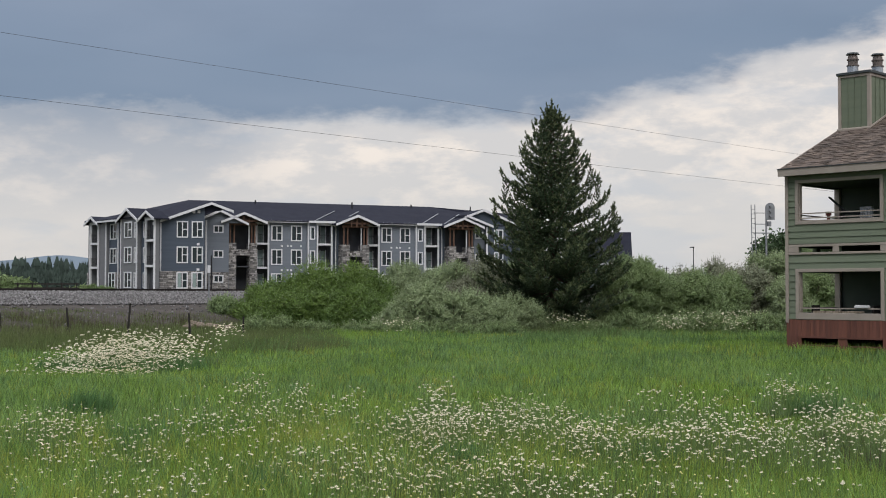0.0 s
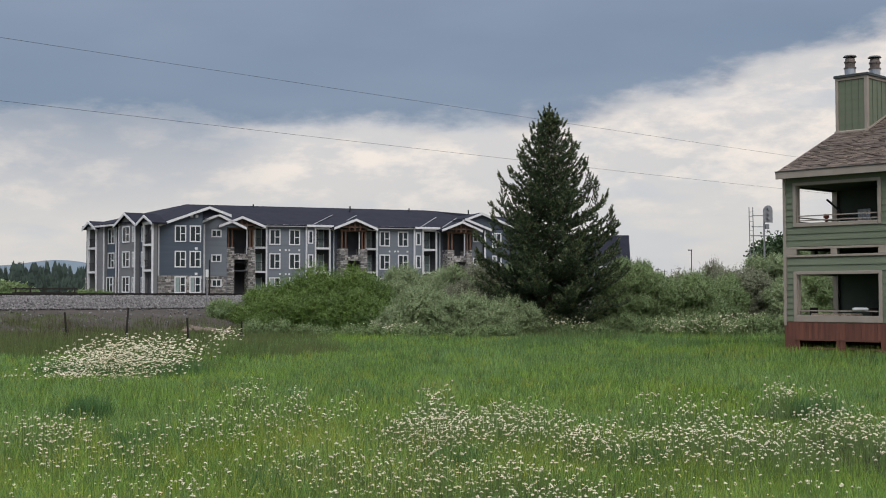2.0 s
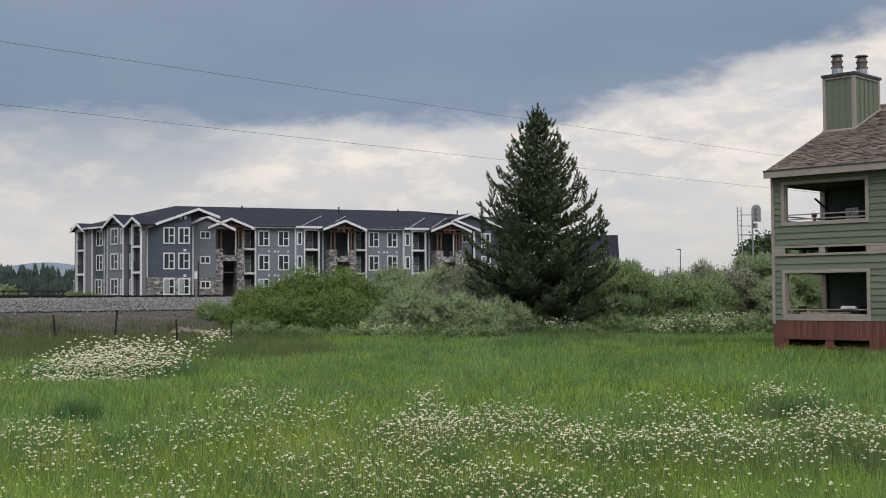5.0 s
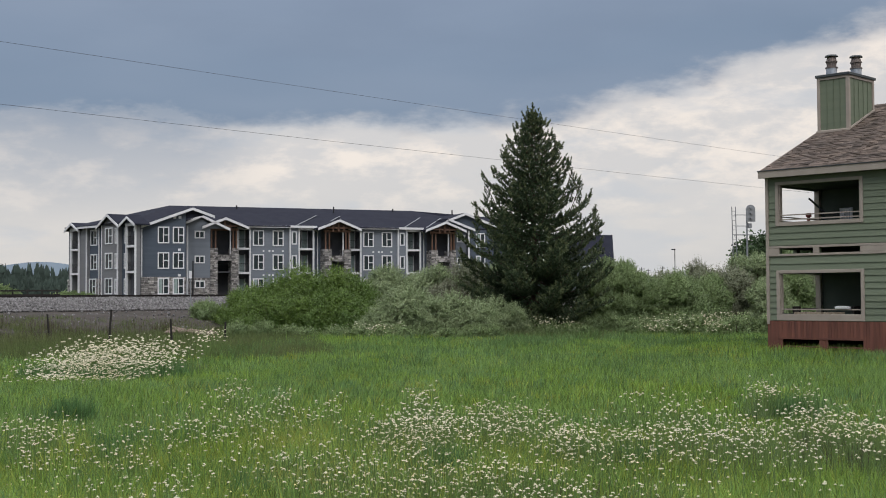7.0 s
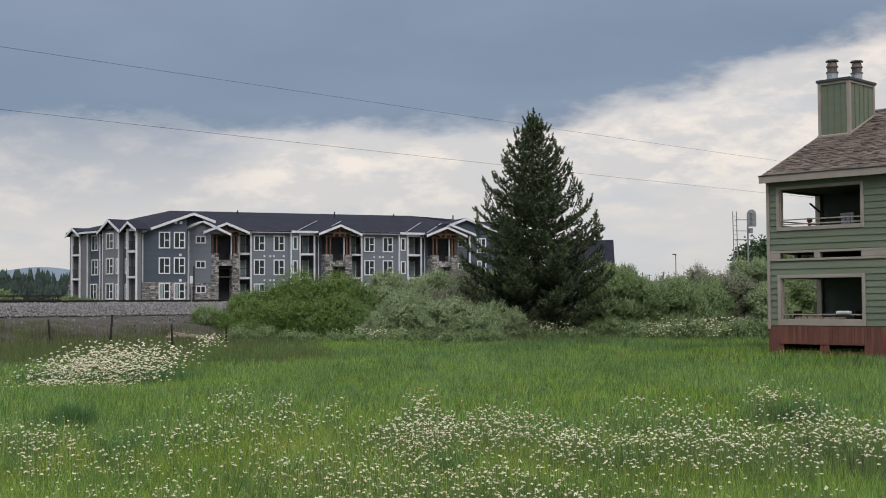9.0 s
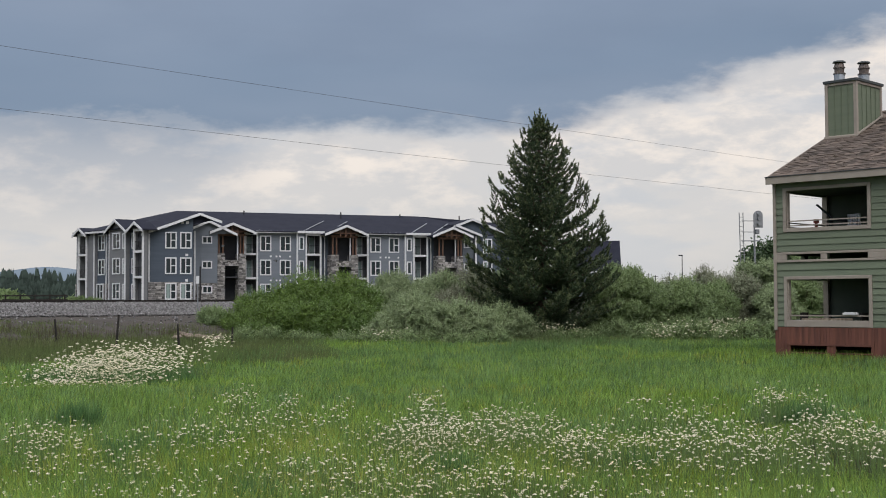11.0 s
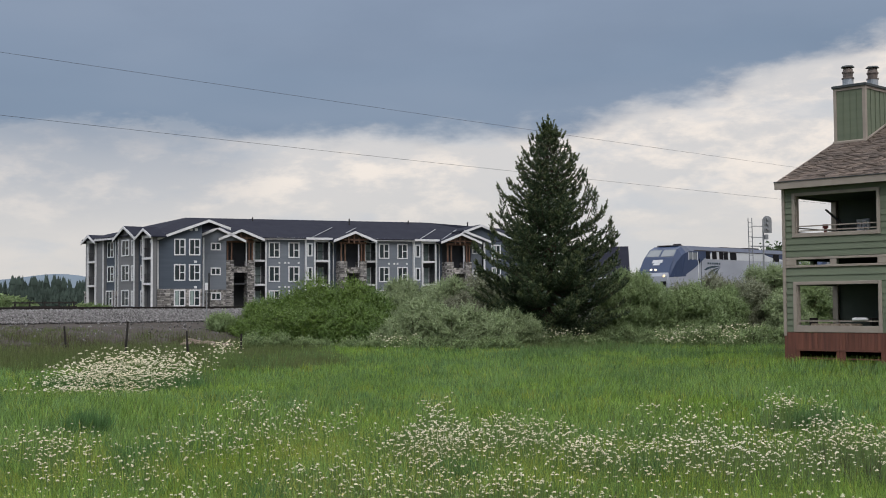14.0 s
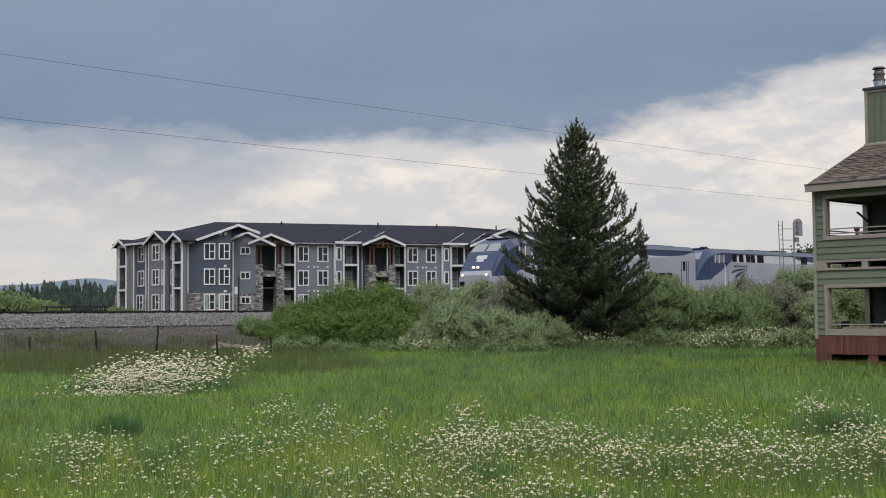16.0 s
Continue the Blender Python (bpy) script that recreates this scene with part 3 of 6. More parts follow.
def balcony_things():
    at = lambda x, y, z, rz=0: HOUSE @ pose(x, y, z, 0, 0, rz)
    floor_up = 3.51
    # slatted lounge chair, folded up
    lounger = thing("lounge_chair", "dark folding lounge chair standing on a balcony", "chair", at(1.05, 1.5, floor_up, 20))
    b = bmesh.new()
    bar(b, (-0.38, 0, 1.38), (0.1, 0, 0.92), 0.34, 0.05)
    part("backrest", b, M_BLACK, lounger)
    b = bmesh.new()
    bar(b, (0.02, 0, 0.9), (0.62, 0, 0.84), 0.34, 0.06)
    part("seat", b, M_BLACK, lounger)
    for x, y in ((0.05, -0.15), (0.05, 0.15), (0.58, -0.15), (0.58, 0.15)):
        b = bmesh.new()
        bar(b, (x + 0.1, y, 0), (x, y, 0.86), 0.04)
        part("leg", b, M_BLACK, lounger)
    chair = thing("plastic_chair", "pale grey plastic armchair on a balcony", "chair", at(1.95, 1.7, floor_up, 160))
    for x0, x1, y0, y1, z0, z1, nm in ((-0.26, 0.26, -0.25, 0.25, 0.42, 0.47, "seat"), (-0.26, 0.26, 0.22, 0.27, 0.47, 0.98, "backrest"),
                                       (-0.30, -0.24, -0.24, 0.25, 0.66, 0.70, "armrest"), (0.24, 0.30, -0.24, 0.25, 0.66, 0.70, "armrest"),
                                       (-0.28, -0.22, -0.25, -0.19, 0, 0.66, "leg"), (0.22, 0.28, -0.25, -0.19, 0, 0.66, "leg"),
                                       (-0.28, -0.22, 0.19, 0.25, 0, 0.66, "leg"), (0.22, 0.28, 0.19, 0.25, 0, 0.66, "leg")):
        b = bmesh.new()
        if nm == "backrest":
            for k in range(5):
                box(b, x0 + k * 0.108, x0 + k * 0.108 + 0.08, y0, y1, z0, z1)
            box(b, x0, x1, y0, y1, z1, z1 + 0.06)
        else:
            box(b, x0, x1, y0, y1, z0, z1, 0.01)
        part(nm, b, M_GREYP, chair)
    b = bmesh.new()
    tube(b, (0, 0, 0), (0, 0, 0.8), 0.06, 0.05, 10)
    tube(b, (0, 0, 0.8), (0, 0, 0.92), 0.09, 0.09, 10)
    ob = part("lantern", b, M_REDP)
    ob.matrix_world = at(0.75, 1.2, floor_up)
    tagged(ob, "faded red lantern standing on a balcony", "lantern")
    # firewood stacked on the lower balcony
    rnd = random.Random(8)
    b = bmesh.new()
    box(b, 0.0, 2.1, -0.22, 0.22, 0.0, 0.06)
    for x in (0.05, 2.0):
        box(b, x, x + 0.06, -0.2, 0.2, 0.06, 0.4)
    rack = part("firewood_rack", b, M_POST)
    rack.matrix_world = at(0.6, 0.5, 1.14)
    tagged(rack, "low wooden firewood rack on a balcony", "rack")
    bm = bmesh.new()
    tube(bm, (0, -0.2, 0), (0, 0.2, 0), 0.046, 0.042, 6)
    base = part("split_log", bm, M_LOG)
    for i in range(36):
        lvl, k = divmod(i, 21)
        if lvl == 2:
            k = k * 2 + rnd.randint(0, 1)
        ob = base if i == 0 else new("split_log", base.data)
        ob.matrix_world = at(0.74 + k * 0.092 + lvl * 0.04 + rnd.uniform(-0.008, 0.008), 0.5 + rnd.uniform(-0.05, 0.05), 1.246 + lvl * 0.08, rnd.uniform(-14, 14))
        tagged(ob, "pale split firewood log in a stack on a balcony", "firewood", "firewood logs")
    b = bmesh.new()
    box(b, -0.22, 0.22, -0.08, 0.08, 0, 0.075, 0.015)
    box(b, -0.18, 0.18, -0.06, 0.06, 0.075, 0.09, 0.004)
    ob = part("planter_box", b, M_GREYP)
    ob.matrix_world = at(2.42, 0.07, 1.465)
    tagged(ob, "pale grey planter box resting on a balcony rail", "planter")


balcony_things()


# ---- the apartment building beyond the track ----
APT_Z = 1.75
FLOORS = (2.1, 5.15, 8.2)
F_WING, F_GABLE, F_MAIN = pose(-47.7, 160.0, 0, 0, 0, -47.5), pose(-36.8, 148.1, 0, 0, 0, 15), pose(-30.7, 155.0, 0, 0, 0, 22)
apt = thing("apartment_building", "three-storey grey and navy apartment building with stone base", "apartment building")
WIN_MESH = {}


def piece(name, bm, material, m, parent=None, label=""):
    ob = part(name, bm, material, parent or apt, label)
    ob.matrix_local = m if parent is None else Matrix()
    return ob


def apt_box(name, m, dims, material, bev=0.0, label=""):
    bm = bmesh.new()
    box(bm, *dims, bev)
    return piece(name, bm, material, m, None, label)


def window(m, x, z0, w=1.45, h=1.9, kind="double", y=0.0):
    """A white framed window with its sill at z0; frame in front of the wall at y."""
    key = (w, h, kind)
    if key not in WIN_MESH:
        f = bmesh.new()
        t = 0.145
        for a, b, c, d in ((-w / 2, -w / 2 + t, 0, h), (w / 2 - t, w / 2, 0, h), (-w / 2 + t, w / 2 - t, 0, t), (-w / 2 + t, w / 2 - t, h - t, h)):
            box(f, a, b, -0.07, 0.02, c, d)
        mid = 0.055 if w > 0.7 else 0.012
        if w > 0.7:
            box(f, -mid, mid, -0.055, 0.02, t, h - t)
        if kind == "double":
            box(f, 0.055, w / 2 - t, -0.05, 0.02, h / 2 - 0.05, h / 2 + 0.05)
        g = bmesh.new()
        box(g, -w / 2 + t, -mid, -0.015, 0.0, t, h - t)
        g2 = bmesh.new()
        box(g2, mid, w / 2 - t, -0.015, 0.0, t, h - t)
        c = bmesh.new()
        box(c, -w / 2 + t + 0.03, min(-0.12, -mid - 0.02), -0.021, -0.0165, t + 0.02, h - t)
        WIN_MESH[key] = []
        for bm, mm in ((f, M_WHITE), (g, M_GLASS), (g2, M_GLASS), (c, M_CURTAIN)):
            me = bpy.data.meshes.new("window")
            bm.to_mesh(me)
            bm.free()
            me.materials.append(mm)
            WIN_MESH[key].append(me)
    fr, ga, gb, cu = WIN_MESH[key]
    ob = new("window", fr)
    ob.parent = apt
    ob.matrix_local = m @ pose(x, y, z0)
    for nm, me in (("pane", ga), ("pane", gb)):
        p = new(nm, me)
        p.parent = ob
    if (int(x * 7) + int(z0 * 3)) % 3 == 1:
        p = new("blind", cu)
        p.parent = ob
    return ob


def stone_panel(m, x0, x1, z0, z1, y0, y1, seed=0):
    """Stone veneer: a mortar core with uneven stones proud of it."""
    rnd = random.Random(seed)
    core = apt_box("stone_pier", m, (x0, x1, y0, y1, z0, z1), M_MORTAR)
    bm = bmesh.new()
    z = z0
    while z < z1 - 0.05:
        h = min(rnd.uniform(0.11, 0.26), z1 - z)
        for face in (0, 1):
            lo, hi = (x0, x1) if face == 0 else (y0, y1)
            x = lo
            while x < hi - 0.05:
                w = min(rnd.uniform(0.14, 0.62), hi - x)
                d = rnd.uniform(0.03, 0.09)
                if face == 0:
                    box(bm, x + 0.015, x + w - 0.015, y0 - d, y0, z + 0.015, z + h - 0.015)
                else:
                    box(bm, x0 - d, x0, x + 0.015, x + w - 0.015, z + 0.015, z + h - 0.015)
                x += w
        z += h
    ob = part("stone_veneer", bm, M_VSTONE, core)
    tagged(ob, kind="stuff")


def balcony(m, x0, x1, depth=1.7, lining=None, y=0.0, door=True):
    """A stack of three recessed balconies between white posts."""
    # back wall coloured dark for the shade inside the recess
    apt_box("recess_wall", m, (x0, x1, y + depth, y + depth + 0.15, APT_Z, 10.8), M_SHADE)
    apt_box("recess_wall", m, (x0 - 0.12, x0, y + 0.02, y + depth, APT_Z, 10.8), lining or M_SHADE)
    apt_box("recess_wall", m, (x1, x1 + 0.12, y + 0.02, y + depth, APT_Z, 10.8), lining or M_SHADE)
    apt_box("corner_post", m, (x0 - 0.10, x0 + 0.09, y - 0.16, y + 0.1, APT_Z, 10.75), M_WHITE)
    apt_box("corner_post", m, (x1 - 0.09, x1 + 0.10, y - 0.16, y + 0.1, APT_Z, 10.75), M_WHITE)
    apt_box("header", m, (x0 + 0.12, x1 - 0.12, y - 0.12, y + 0.1, 10.45, 10.75), M_WHITE)
    for k, z in enumerate(FLOORS):
        if k:
            apt_box("balcony_slab", m, (x0 + 0.12, x1 - 0.12, y - 0.13, y + depth, z - 0.30, z - 0.05), M_WHITE)
            bm = bmesh.new()
            box(bm, x0 + 0.12, x1 - 0.12, y - 0.02, y + 0.03, z + 1.0, z + 1.05)
            box(bm, x0 + 0.12, x1 - 0.12, y - 0.02, y + 0.03, z + 0.08, z + 0.12)
            n = max(4, int((x1 - x0) / 0.16))
            for i in range(1, n):
                xx = x0 + 0.12 + (x1 - x0 - 0.24) * i / n
                box(bm, xx - 0.012, xx + 0.012, y - 0.005, y + 0.015, z + 0.12, z + 1.0)
            piece("railing", bm, M_METAL_D, m)
        if door and x1 - x0 > 1.2:
            for a, b in ((x1 - 1.1, x1 - 1.0), (x1 - 0.35, x1 - 0.25)):
                apt_box("door_frame", m, (a, b, y + depth - 0.08, y + depth, z, z + 2.2), M_WHITE)
            apt_box("balcony_door", m, (x1 - 1.0, x1 - 0.35, y + depth - 0.06, y + depth, z, z + 2.1), M_CURTAIN)


def gable_roof(m, x0, x1, ze, zp, y0, depth, wall, over=0.45, rake=0.20):
    """A gable towards the front: wall triangle, two roof slopes, white rake boards."""
    xm = (x0 + x1) / 2
    bm = bmesh.new()
    prism(bm, [(x0, ze), (x1, ze), (xm, zp)], y0, y0 + 0.25)
    piece("gable_wall", bm, wall, m)
    k = (zp - ze) / (xm - x0)
    for s in (-1, 1):
        xe = xm + s * ((x1 - x0) / 2 + over)
        zel = zp - k * ((x1 - x0) / 2 + over)
        bm = bmesh.new()
        slab(bm, [(xe, y0 - over, zel + 0.22), (xm, y0 - over, zp + 0.22), (xm, y0 + depth, zp + 0.22), (xe, y0 + depth, zel + 0.22)], 0.16)
        piece("gable_roof", bm, M_WROOF, m)
        bm = bmesh.new()
        a, b = Vector((xe, y0 - over - 0.04, zel)), Vector((xm, y0 - over - 0.04, zp))
        vs = [(a.x, a.z - 0.12), (b.x, b.z - 0.12), (b.x, b.z + rake), (a.x, a.z + rake)]
        prism(bm, vs, y0 - over - 0.06, y0 - over + 0.02)
        piece("rake_board", bm, M_WHITE, m)


def wall_block(m, x0, x1, material, y=0.0, depth=0.3, z0=APT_Z, z1=10.8):
    return apt_box("wall", m, (x0, x1, y, y + depth, z0, z1), material)


def apartments():
    W, G, M = F_WING, F_GABLE, F_MAIN
    # wing
    balcony(W, 0.3, 2.5, 1.6, M_WARM)
    wall_block(W, -0.4, 0.15, M_WARM)
    wall_block(W, 2.65, 4.3, M_WARM, 0.05)
    wall_block(W, 4.3, 7.6, M_NAVY, 0.5)
    wall_block(W, 7.6, 9.0, M_NAVY, 0.2)
    wall_block(W, 9.0, 13.1, M_WARM, -0.3)
    wall_block(W, 13.1, 14.85, M_NAVY, 0.3)
    balcony(W, 15.0, 17.15, 0.5, M_WARM, -0.1)
    for x in (4.3, 7.6, 9.05, 13.05):
        y = -0.36 if x > 8 else 0.0
        apt_box("corner_trim", W, (x - 0.07, x + 0.07, y, y + 0.13, APT_Z, 10.8), M_WHITE)
        apt_box("wall_return", W, (x - 0.08, x + 0.08, y + 0.13, 0.52, APT_Z, 10.8), M_WARM)
    for z in FLOORS:
        window(W, 5.5, z + 0.25, 1.75, 2.0, y=0.5 if z > 4 else 0.33)
        window(W, 10.9, z + 0.25, 1.9, 2.0, y=-0.3)
        window(W, 12.85, z + 0.25, 0.75, 1.9, "single", y=-0.3)
        window(W, 14.0, z + 0.25, 0.75, 1.9, "single", y=0.3)
    stone_panel(W, 4.45, 7.5, APT_Z, 4.35, 0.42, 0.5, 1)
    stone_panel(W, 7.5, 8.95, APT_Z, 4.35, 0.1, 0.2, 2)
    stone_panel(W, -0.4, 0.15, APT_Z, 4.35, -0.1, 0.0, 3)
    gable_roof(W, -0.2, 2.7, 10.6, 11.3, -0.1, 5, M_WARM)
    gable_roof(W, 8.8, 13.6, 10.65, 11.9, -0.3, 7, M_WARM)
    gable_roof(W, 14.4, 17.4, 10.65, 11.4, -0.2, 1.6, M_WARM)
    apt_box("eave_board", W, (2.8, 8.6, -0.5, -0.42, 10.62, 10.9), M_WHITE)
    # navy gable block
    wall_block(G, 0.9, 6.2, M_NAVY, 0.0, 0.3, APT_Z, 10.05)
    apt_box("corner_trim", G, (0.98, 1.15, -0.08, -0.004, 4.4, 10.1), M_WHITE)
    apt_box("wall", G, (5.9, 6.2, 0.3, 9.0, APT_Z, 10.6), M_NAVY)
    bm = bmesh.new()
    prism(bm, [(0.65, 10.05), (6.2, 10.05), (6.2, 12.3), (0.65, 10.15)], 0.0, 0.25)
    piece("gable_wall", bm, M_NAVY, G)
    bm = bmesh.new()
    prism(bm, [(6.2, 11.35), (6.2, 12.45), (6.95, 12.62), (9.2, 11.98)], 0.05, 0.25)
    piece("gable_return", bm, M_WROOF, G)
    for xa, za, xb, zb in ((0.1, 9.95, 7.0, 12.5), (7.0, 12.5, 9.6, 11.55)):
        bm = bmesh.new()
        slab(bm, [(xa, -0.5, za + 0.22), (xb, -0.5, zb + 0.22), (xb, 9.0 if xa < 5 else 0.6, zb + 0.22), (xa, 9.0 if xa < 5 else 0.6, za + 0.22)], 0.16)
        piece("gable_roof", bm, M_WROOF, G)
        bm = bmesh.new()
        prism(bm, [(xa, za - 0.12), (xb, zb - 0.12), (xb, zb + 0.20), (xa, za + 0.20)], -0.56, -0.48)
        piece("rake_board", bm, M_WHITE, G)
    for z in FLOORS:
        window(G, 3.6, z + 0.2, 1.35, 2.0, y=0.0 if z > 4 else -0.18)
        window(G, 5.35, z + 0.2, 1.35, 2.0, y=0.0 if z > 4 else -0.18)
    for x in (4.75, 5.35):
        apt_box("vent", G, (x, x + 0.34, -0.05, 0.0, 11.35, 11.7), M_WHITE)
    for z in (4.45, 7.5):
        apt_box("wall_vent", G, (5.3, 5.62, -0.05, 0.0, z, z + 0.28), M_WHITE)
    stone_panel(G, 0.92, 6.2, APT_Z, 4.4, -0.1, 0.0, 4)
    # grey stair block beside it
    wall_block(M, -3.2, 1.4, M_GREY, -2.2, 0.3, APT_Z, 10.4)
    apt_box("wall", M, (1.1, 1.4, -1.9, 0.5, APT_Z, 10.8), M_GREY)
    apt_box("corner_trim", M, (-1.5, -1.30, -2.28, -2.2, APT_Z, 10.7), M_WHITE)
    gable_roof(M, -2.9, 3.4, 10.4, 11.85, -2.2, 8, M_GREY, 0.4)
    for z in FLOORS:
        window(M, 0.1, z + 0.95, 1.25, 0.95, "single", y=-2.2 if z > 4 else -2.38)
    stone_panel(M, -1.2, 1.35, APT_Z, 4.35, -2.3, -2.2, 5)
    # main front, in bays
    for i in range(3):
        o = 1.5 + 14.65 * i
        for x0, x1 in ((o, o + 0.95), (o + 2.7, o + 3.55)):
            stone_panel(M, x0, x1, APT_Z, 8.0, -1.6, 0.4, 10 + i)
            apt_box("cedar_post", M, (x0 + 0.14, x0 + 0.31, -1.45, -1.2, 8.0, 10.5), M_CEDAR, 0.02)
            apt_box("cedar_post", M, (x1 - 0.31, x1 - 0.14, -1.45, -1.2, 8.0, 10.5), M_CEDAR, 0.02)
        stone_panel(M, o + 0.95, o + 2.7, 6.45, 7.2, -1.5, -1.0, 20 + i)
        # stair recess and landings, their shade painted in with the dark grey
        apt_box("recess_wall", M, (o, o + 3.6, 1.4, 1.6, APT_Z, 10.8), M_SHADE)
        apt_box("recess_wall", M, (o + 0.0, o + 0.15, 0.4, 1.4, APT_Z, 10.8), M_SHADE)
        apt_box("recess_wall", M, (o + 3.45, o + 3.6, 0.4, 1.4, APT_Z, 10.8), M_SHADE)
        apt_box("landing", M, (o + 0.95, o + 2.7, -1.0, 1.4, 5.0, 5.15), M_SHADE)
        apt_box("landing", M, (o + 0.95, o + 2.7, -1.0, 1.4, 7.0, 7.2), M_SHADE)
        apt_box("cedar_beam", M, (o, o + 3.55, -1.5, -1.2, 10.2, 10.5), M_CEDAR, 0.02)
        bm = bmesh.new()
        bar(bm, (o + 1.75, -2.0, 10.3), (o + 1.75, -2.0, 11.35), 0.2)
        bar(bm, (o + 0.1, -2.0, 10.72), (o + 3.4, -2.0, 10.72), 0.2)
        bar(bm, (o + 1.05, -2.0, 10.3), (o + 1.05, -2.0, 11.05), 0.16)
        bar(bm, (o + 2.45, -2.0, 10.3), (o + 2.45, -2.0, 11.05), 0.16)
        piece("truss", bm, M_CEDAR, M)
        apt_box("white_post", M, (o + 2.55, o + 2.7, -1.2, -1.0, 7.2, 10.2), M_WHITE)
        gable_roof(M, o - 0.45, o + 3.95, 10.72, 11.6, -1.9, 9, M_CEDAR_OLD, 0.7)
        apt_box("lower_railing", M, (o + 0.95, o + 2.7, -1.2, -1.15, 6.1, 6.2), M_METAL_D)
        if i < 2:
            balcony(M, o + 3.8, o + 5.35, 1.5, y=0.0)
            wall_block(M, o + 5.5, o + 10.5, M_GREY)
            for z in FLOORS:
                window(M, o + 6.45, z + 0.2, 1.45, 2.0)
                window(M, o + 9.0, z + 0.2, 1.45, 2.0)
            for z in (4.6, 7.65):
                for x in (o + 7.0, o + 7.75, o + 8.2, o + 9.5):
                    apt_box("wall_vent", M, (x, x + 0.22, -0.06, 0.0, z, z + 0.22), M_WHITE)
            wall_block(M, o + 10.5, o + 11.5, M_GREY, -0.4, 0.5)
            apt_box("corner_trim", M, (o + 10.4, o + 10.55, -0.48, 0.05, APT_Z, 10.8), M_WHITE)
            for z in FLOORS:
                window(M, o + 11.0, z + 0.4, 0.68, 1.7, "single", y=-0.4)
            balcony(M, o + 11.65, o + 13.55, 1.8, y=-0.3)
            wall_block(M, o + 13.7, o + 14.65, M_NAVY, 0.1)
            bm = bmesh.new()
            tube(bm, (o + 14.2, 0.0, APT_Z), (o + 14.2, 0.0, 10.3), 0.07, 0.07, 8)
            bar(bm, (o + 14.2, 0.0, 10.3), (o + 13.4, -0.6, 10.75), 0.12)
            piece("downpipe", bm, M_WHITE, M)
    wall_block(M, 34.8, 36.4, M_GREY, -0.3)
    wall_block(M, 36.4, 44.0, M_NAVY, -0.9)
    apt_box("corner_trim", M, (36.35, 36.6, -0.98, -0.9, APT_Z, 10.7), M_WHITE)
    for z in FLOORS:
        window(M, 35.6, z + 0.95, 1.25, 0.95, "single", y=-0.3)
        window(M, 38.2, z + 0.2, 1.35, 2.0, y=-0.9)
        window(M, 41.6, z + 0.2, 1.35, 2.0, y=-0.9)
    bm = bmesh.new()
    prism(bm, [(33.5, 10.8), (36.8, 10.8), (33.5, 12.0)], -1.0, -0.8)
    piece("gable_wall", bm, M_GREY, M)
    bm = bmesh.new()
    prism(bm, [(33.4, 11.96), (37.25, 10.58), (37.25, 10.9), (33.4, 12.28)], -1.45, -1.38)
    piece("rake_board", bm, M_WHITE, M)
    bm = bmesh.new()
    slab(bm, [(33.4, -1.38, 12.26), (33.4, 4.0, 12.26), (37.25, 4.0, 10.88), (37.25, -1.38, 10.88)], 0.14)
    piece("gable_roof", bm, M_WROOF, M)
    bm = bmesh.new()
    prism(bm, [(34.0, 10.7), (43.4, 10.2), (36.0, 12.85), (34.0, 12.1)], -0.55, -0.3)
    piece("gable_wall", bm, M_NAVY, M)
    for xa, za, xb, zb in ((33.2, 11.85, 36.0, 12.9), (36.0, 12.9, 43.9, 10.0)):
        bm = bmesh.new()
        prism(bm, [(xa, za - 0.12), (xb, zb - 0.12), (xb, zb + 0.20), (xa, za + 0.20)], -1.1, -1.02)
        piece("rake_board", bm, M_WHITE, M)
        bm = bmesh.new()
        slab(bm, [(xa, -1.02, za + 0.20), (xb, -1.02, zb + 0.20), (xb, 9.0, zb + 0.20), (xa, 9.0, za + 0.20)], 0.14)
        piece("gable_roof", bm, M_WROOF, M)
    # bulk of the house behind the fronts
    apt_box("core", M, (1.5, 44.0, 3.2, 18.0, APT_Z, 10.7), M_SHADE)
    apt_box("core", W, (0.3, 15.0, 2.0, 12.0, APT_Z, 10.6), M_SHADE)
    # eaves
    for i in range(2):
        o = 1.5 + 14.65 * i
        apt_box("eave_board", M, (o + 4.95, o + 10.4, -0.62, -0.52, 10.7, 10.98), M_WHITE)
        apt_box("eave_board", M, (o + 10.4, o + 13.9, -0.95, -0.85, 10.72, 11.0), M_WHITE)
        apt_box("soffit", M, (o + 4.95, o + 13.9, -0.52, 0.1, 10.78, 10.83), M_WHITE)
    # main roof
    def wp(m, x, y, z):
        return tuple(m @ Vector((x, y, z)))

    r0, r1 = (-35.7, 163.0, 13.95), (-4.6, 175.6, 13.95)
    ez = 10.95
    planes = [[wp(W, -0.6, -0.5, ez), wp(W, 17.0, -0.5, ez), r0], [wp(W, 17.0, -0.5, ez), wp(M, 1.5, -0.7, ez), r0],
              [wp(M, 1.5, -0.7, ez), wp(M, 31.0, -0.7, ez), r1, r0], [wp(M, 31.0, -0.7, ez), wp(M, 44.6, -0.7, ez), wp(M, 44.6, 9.0, 13.2), wp(M, 31.2, 9.0, 13.2), r1],
              [wp(W, -0.6, -0.5, ez), r0, wp(M, -6.0, 20.0, ez), wp(W, -0.6, 13.0, ez)],
              [r0, r1, wp(M, 31.0, 18.5, ez), wp(M, -6.0, 20.0, ez)], [r1, wp(M, 31.2, 9.0, 13.2), wp(M, 44.6, 9.0, 13.2), wp(M, 44.6, 18.5, ez), wp(M, 31.0, 18.5, ez)]]
    for pl in planes:
        bm = bmesh.new()
        slab(bm, pl, 0.12)
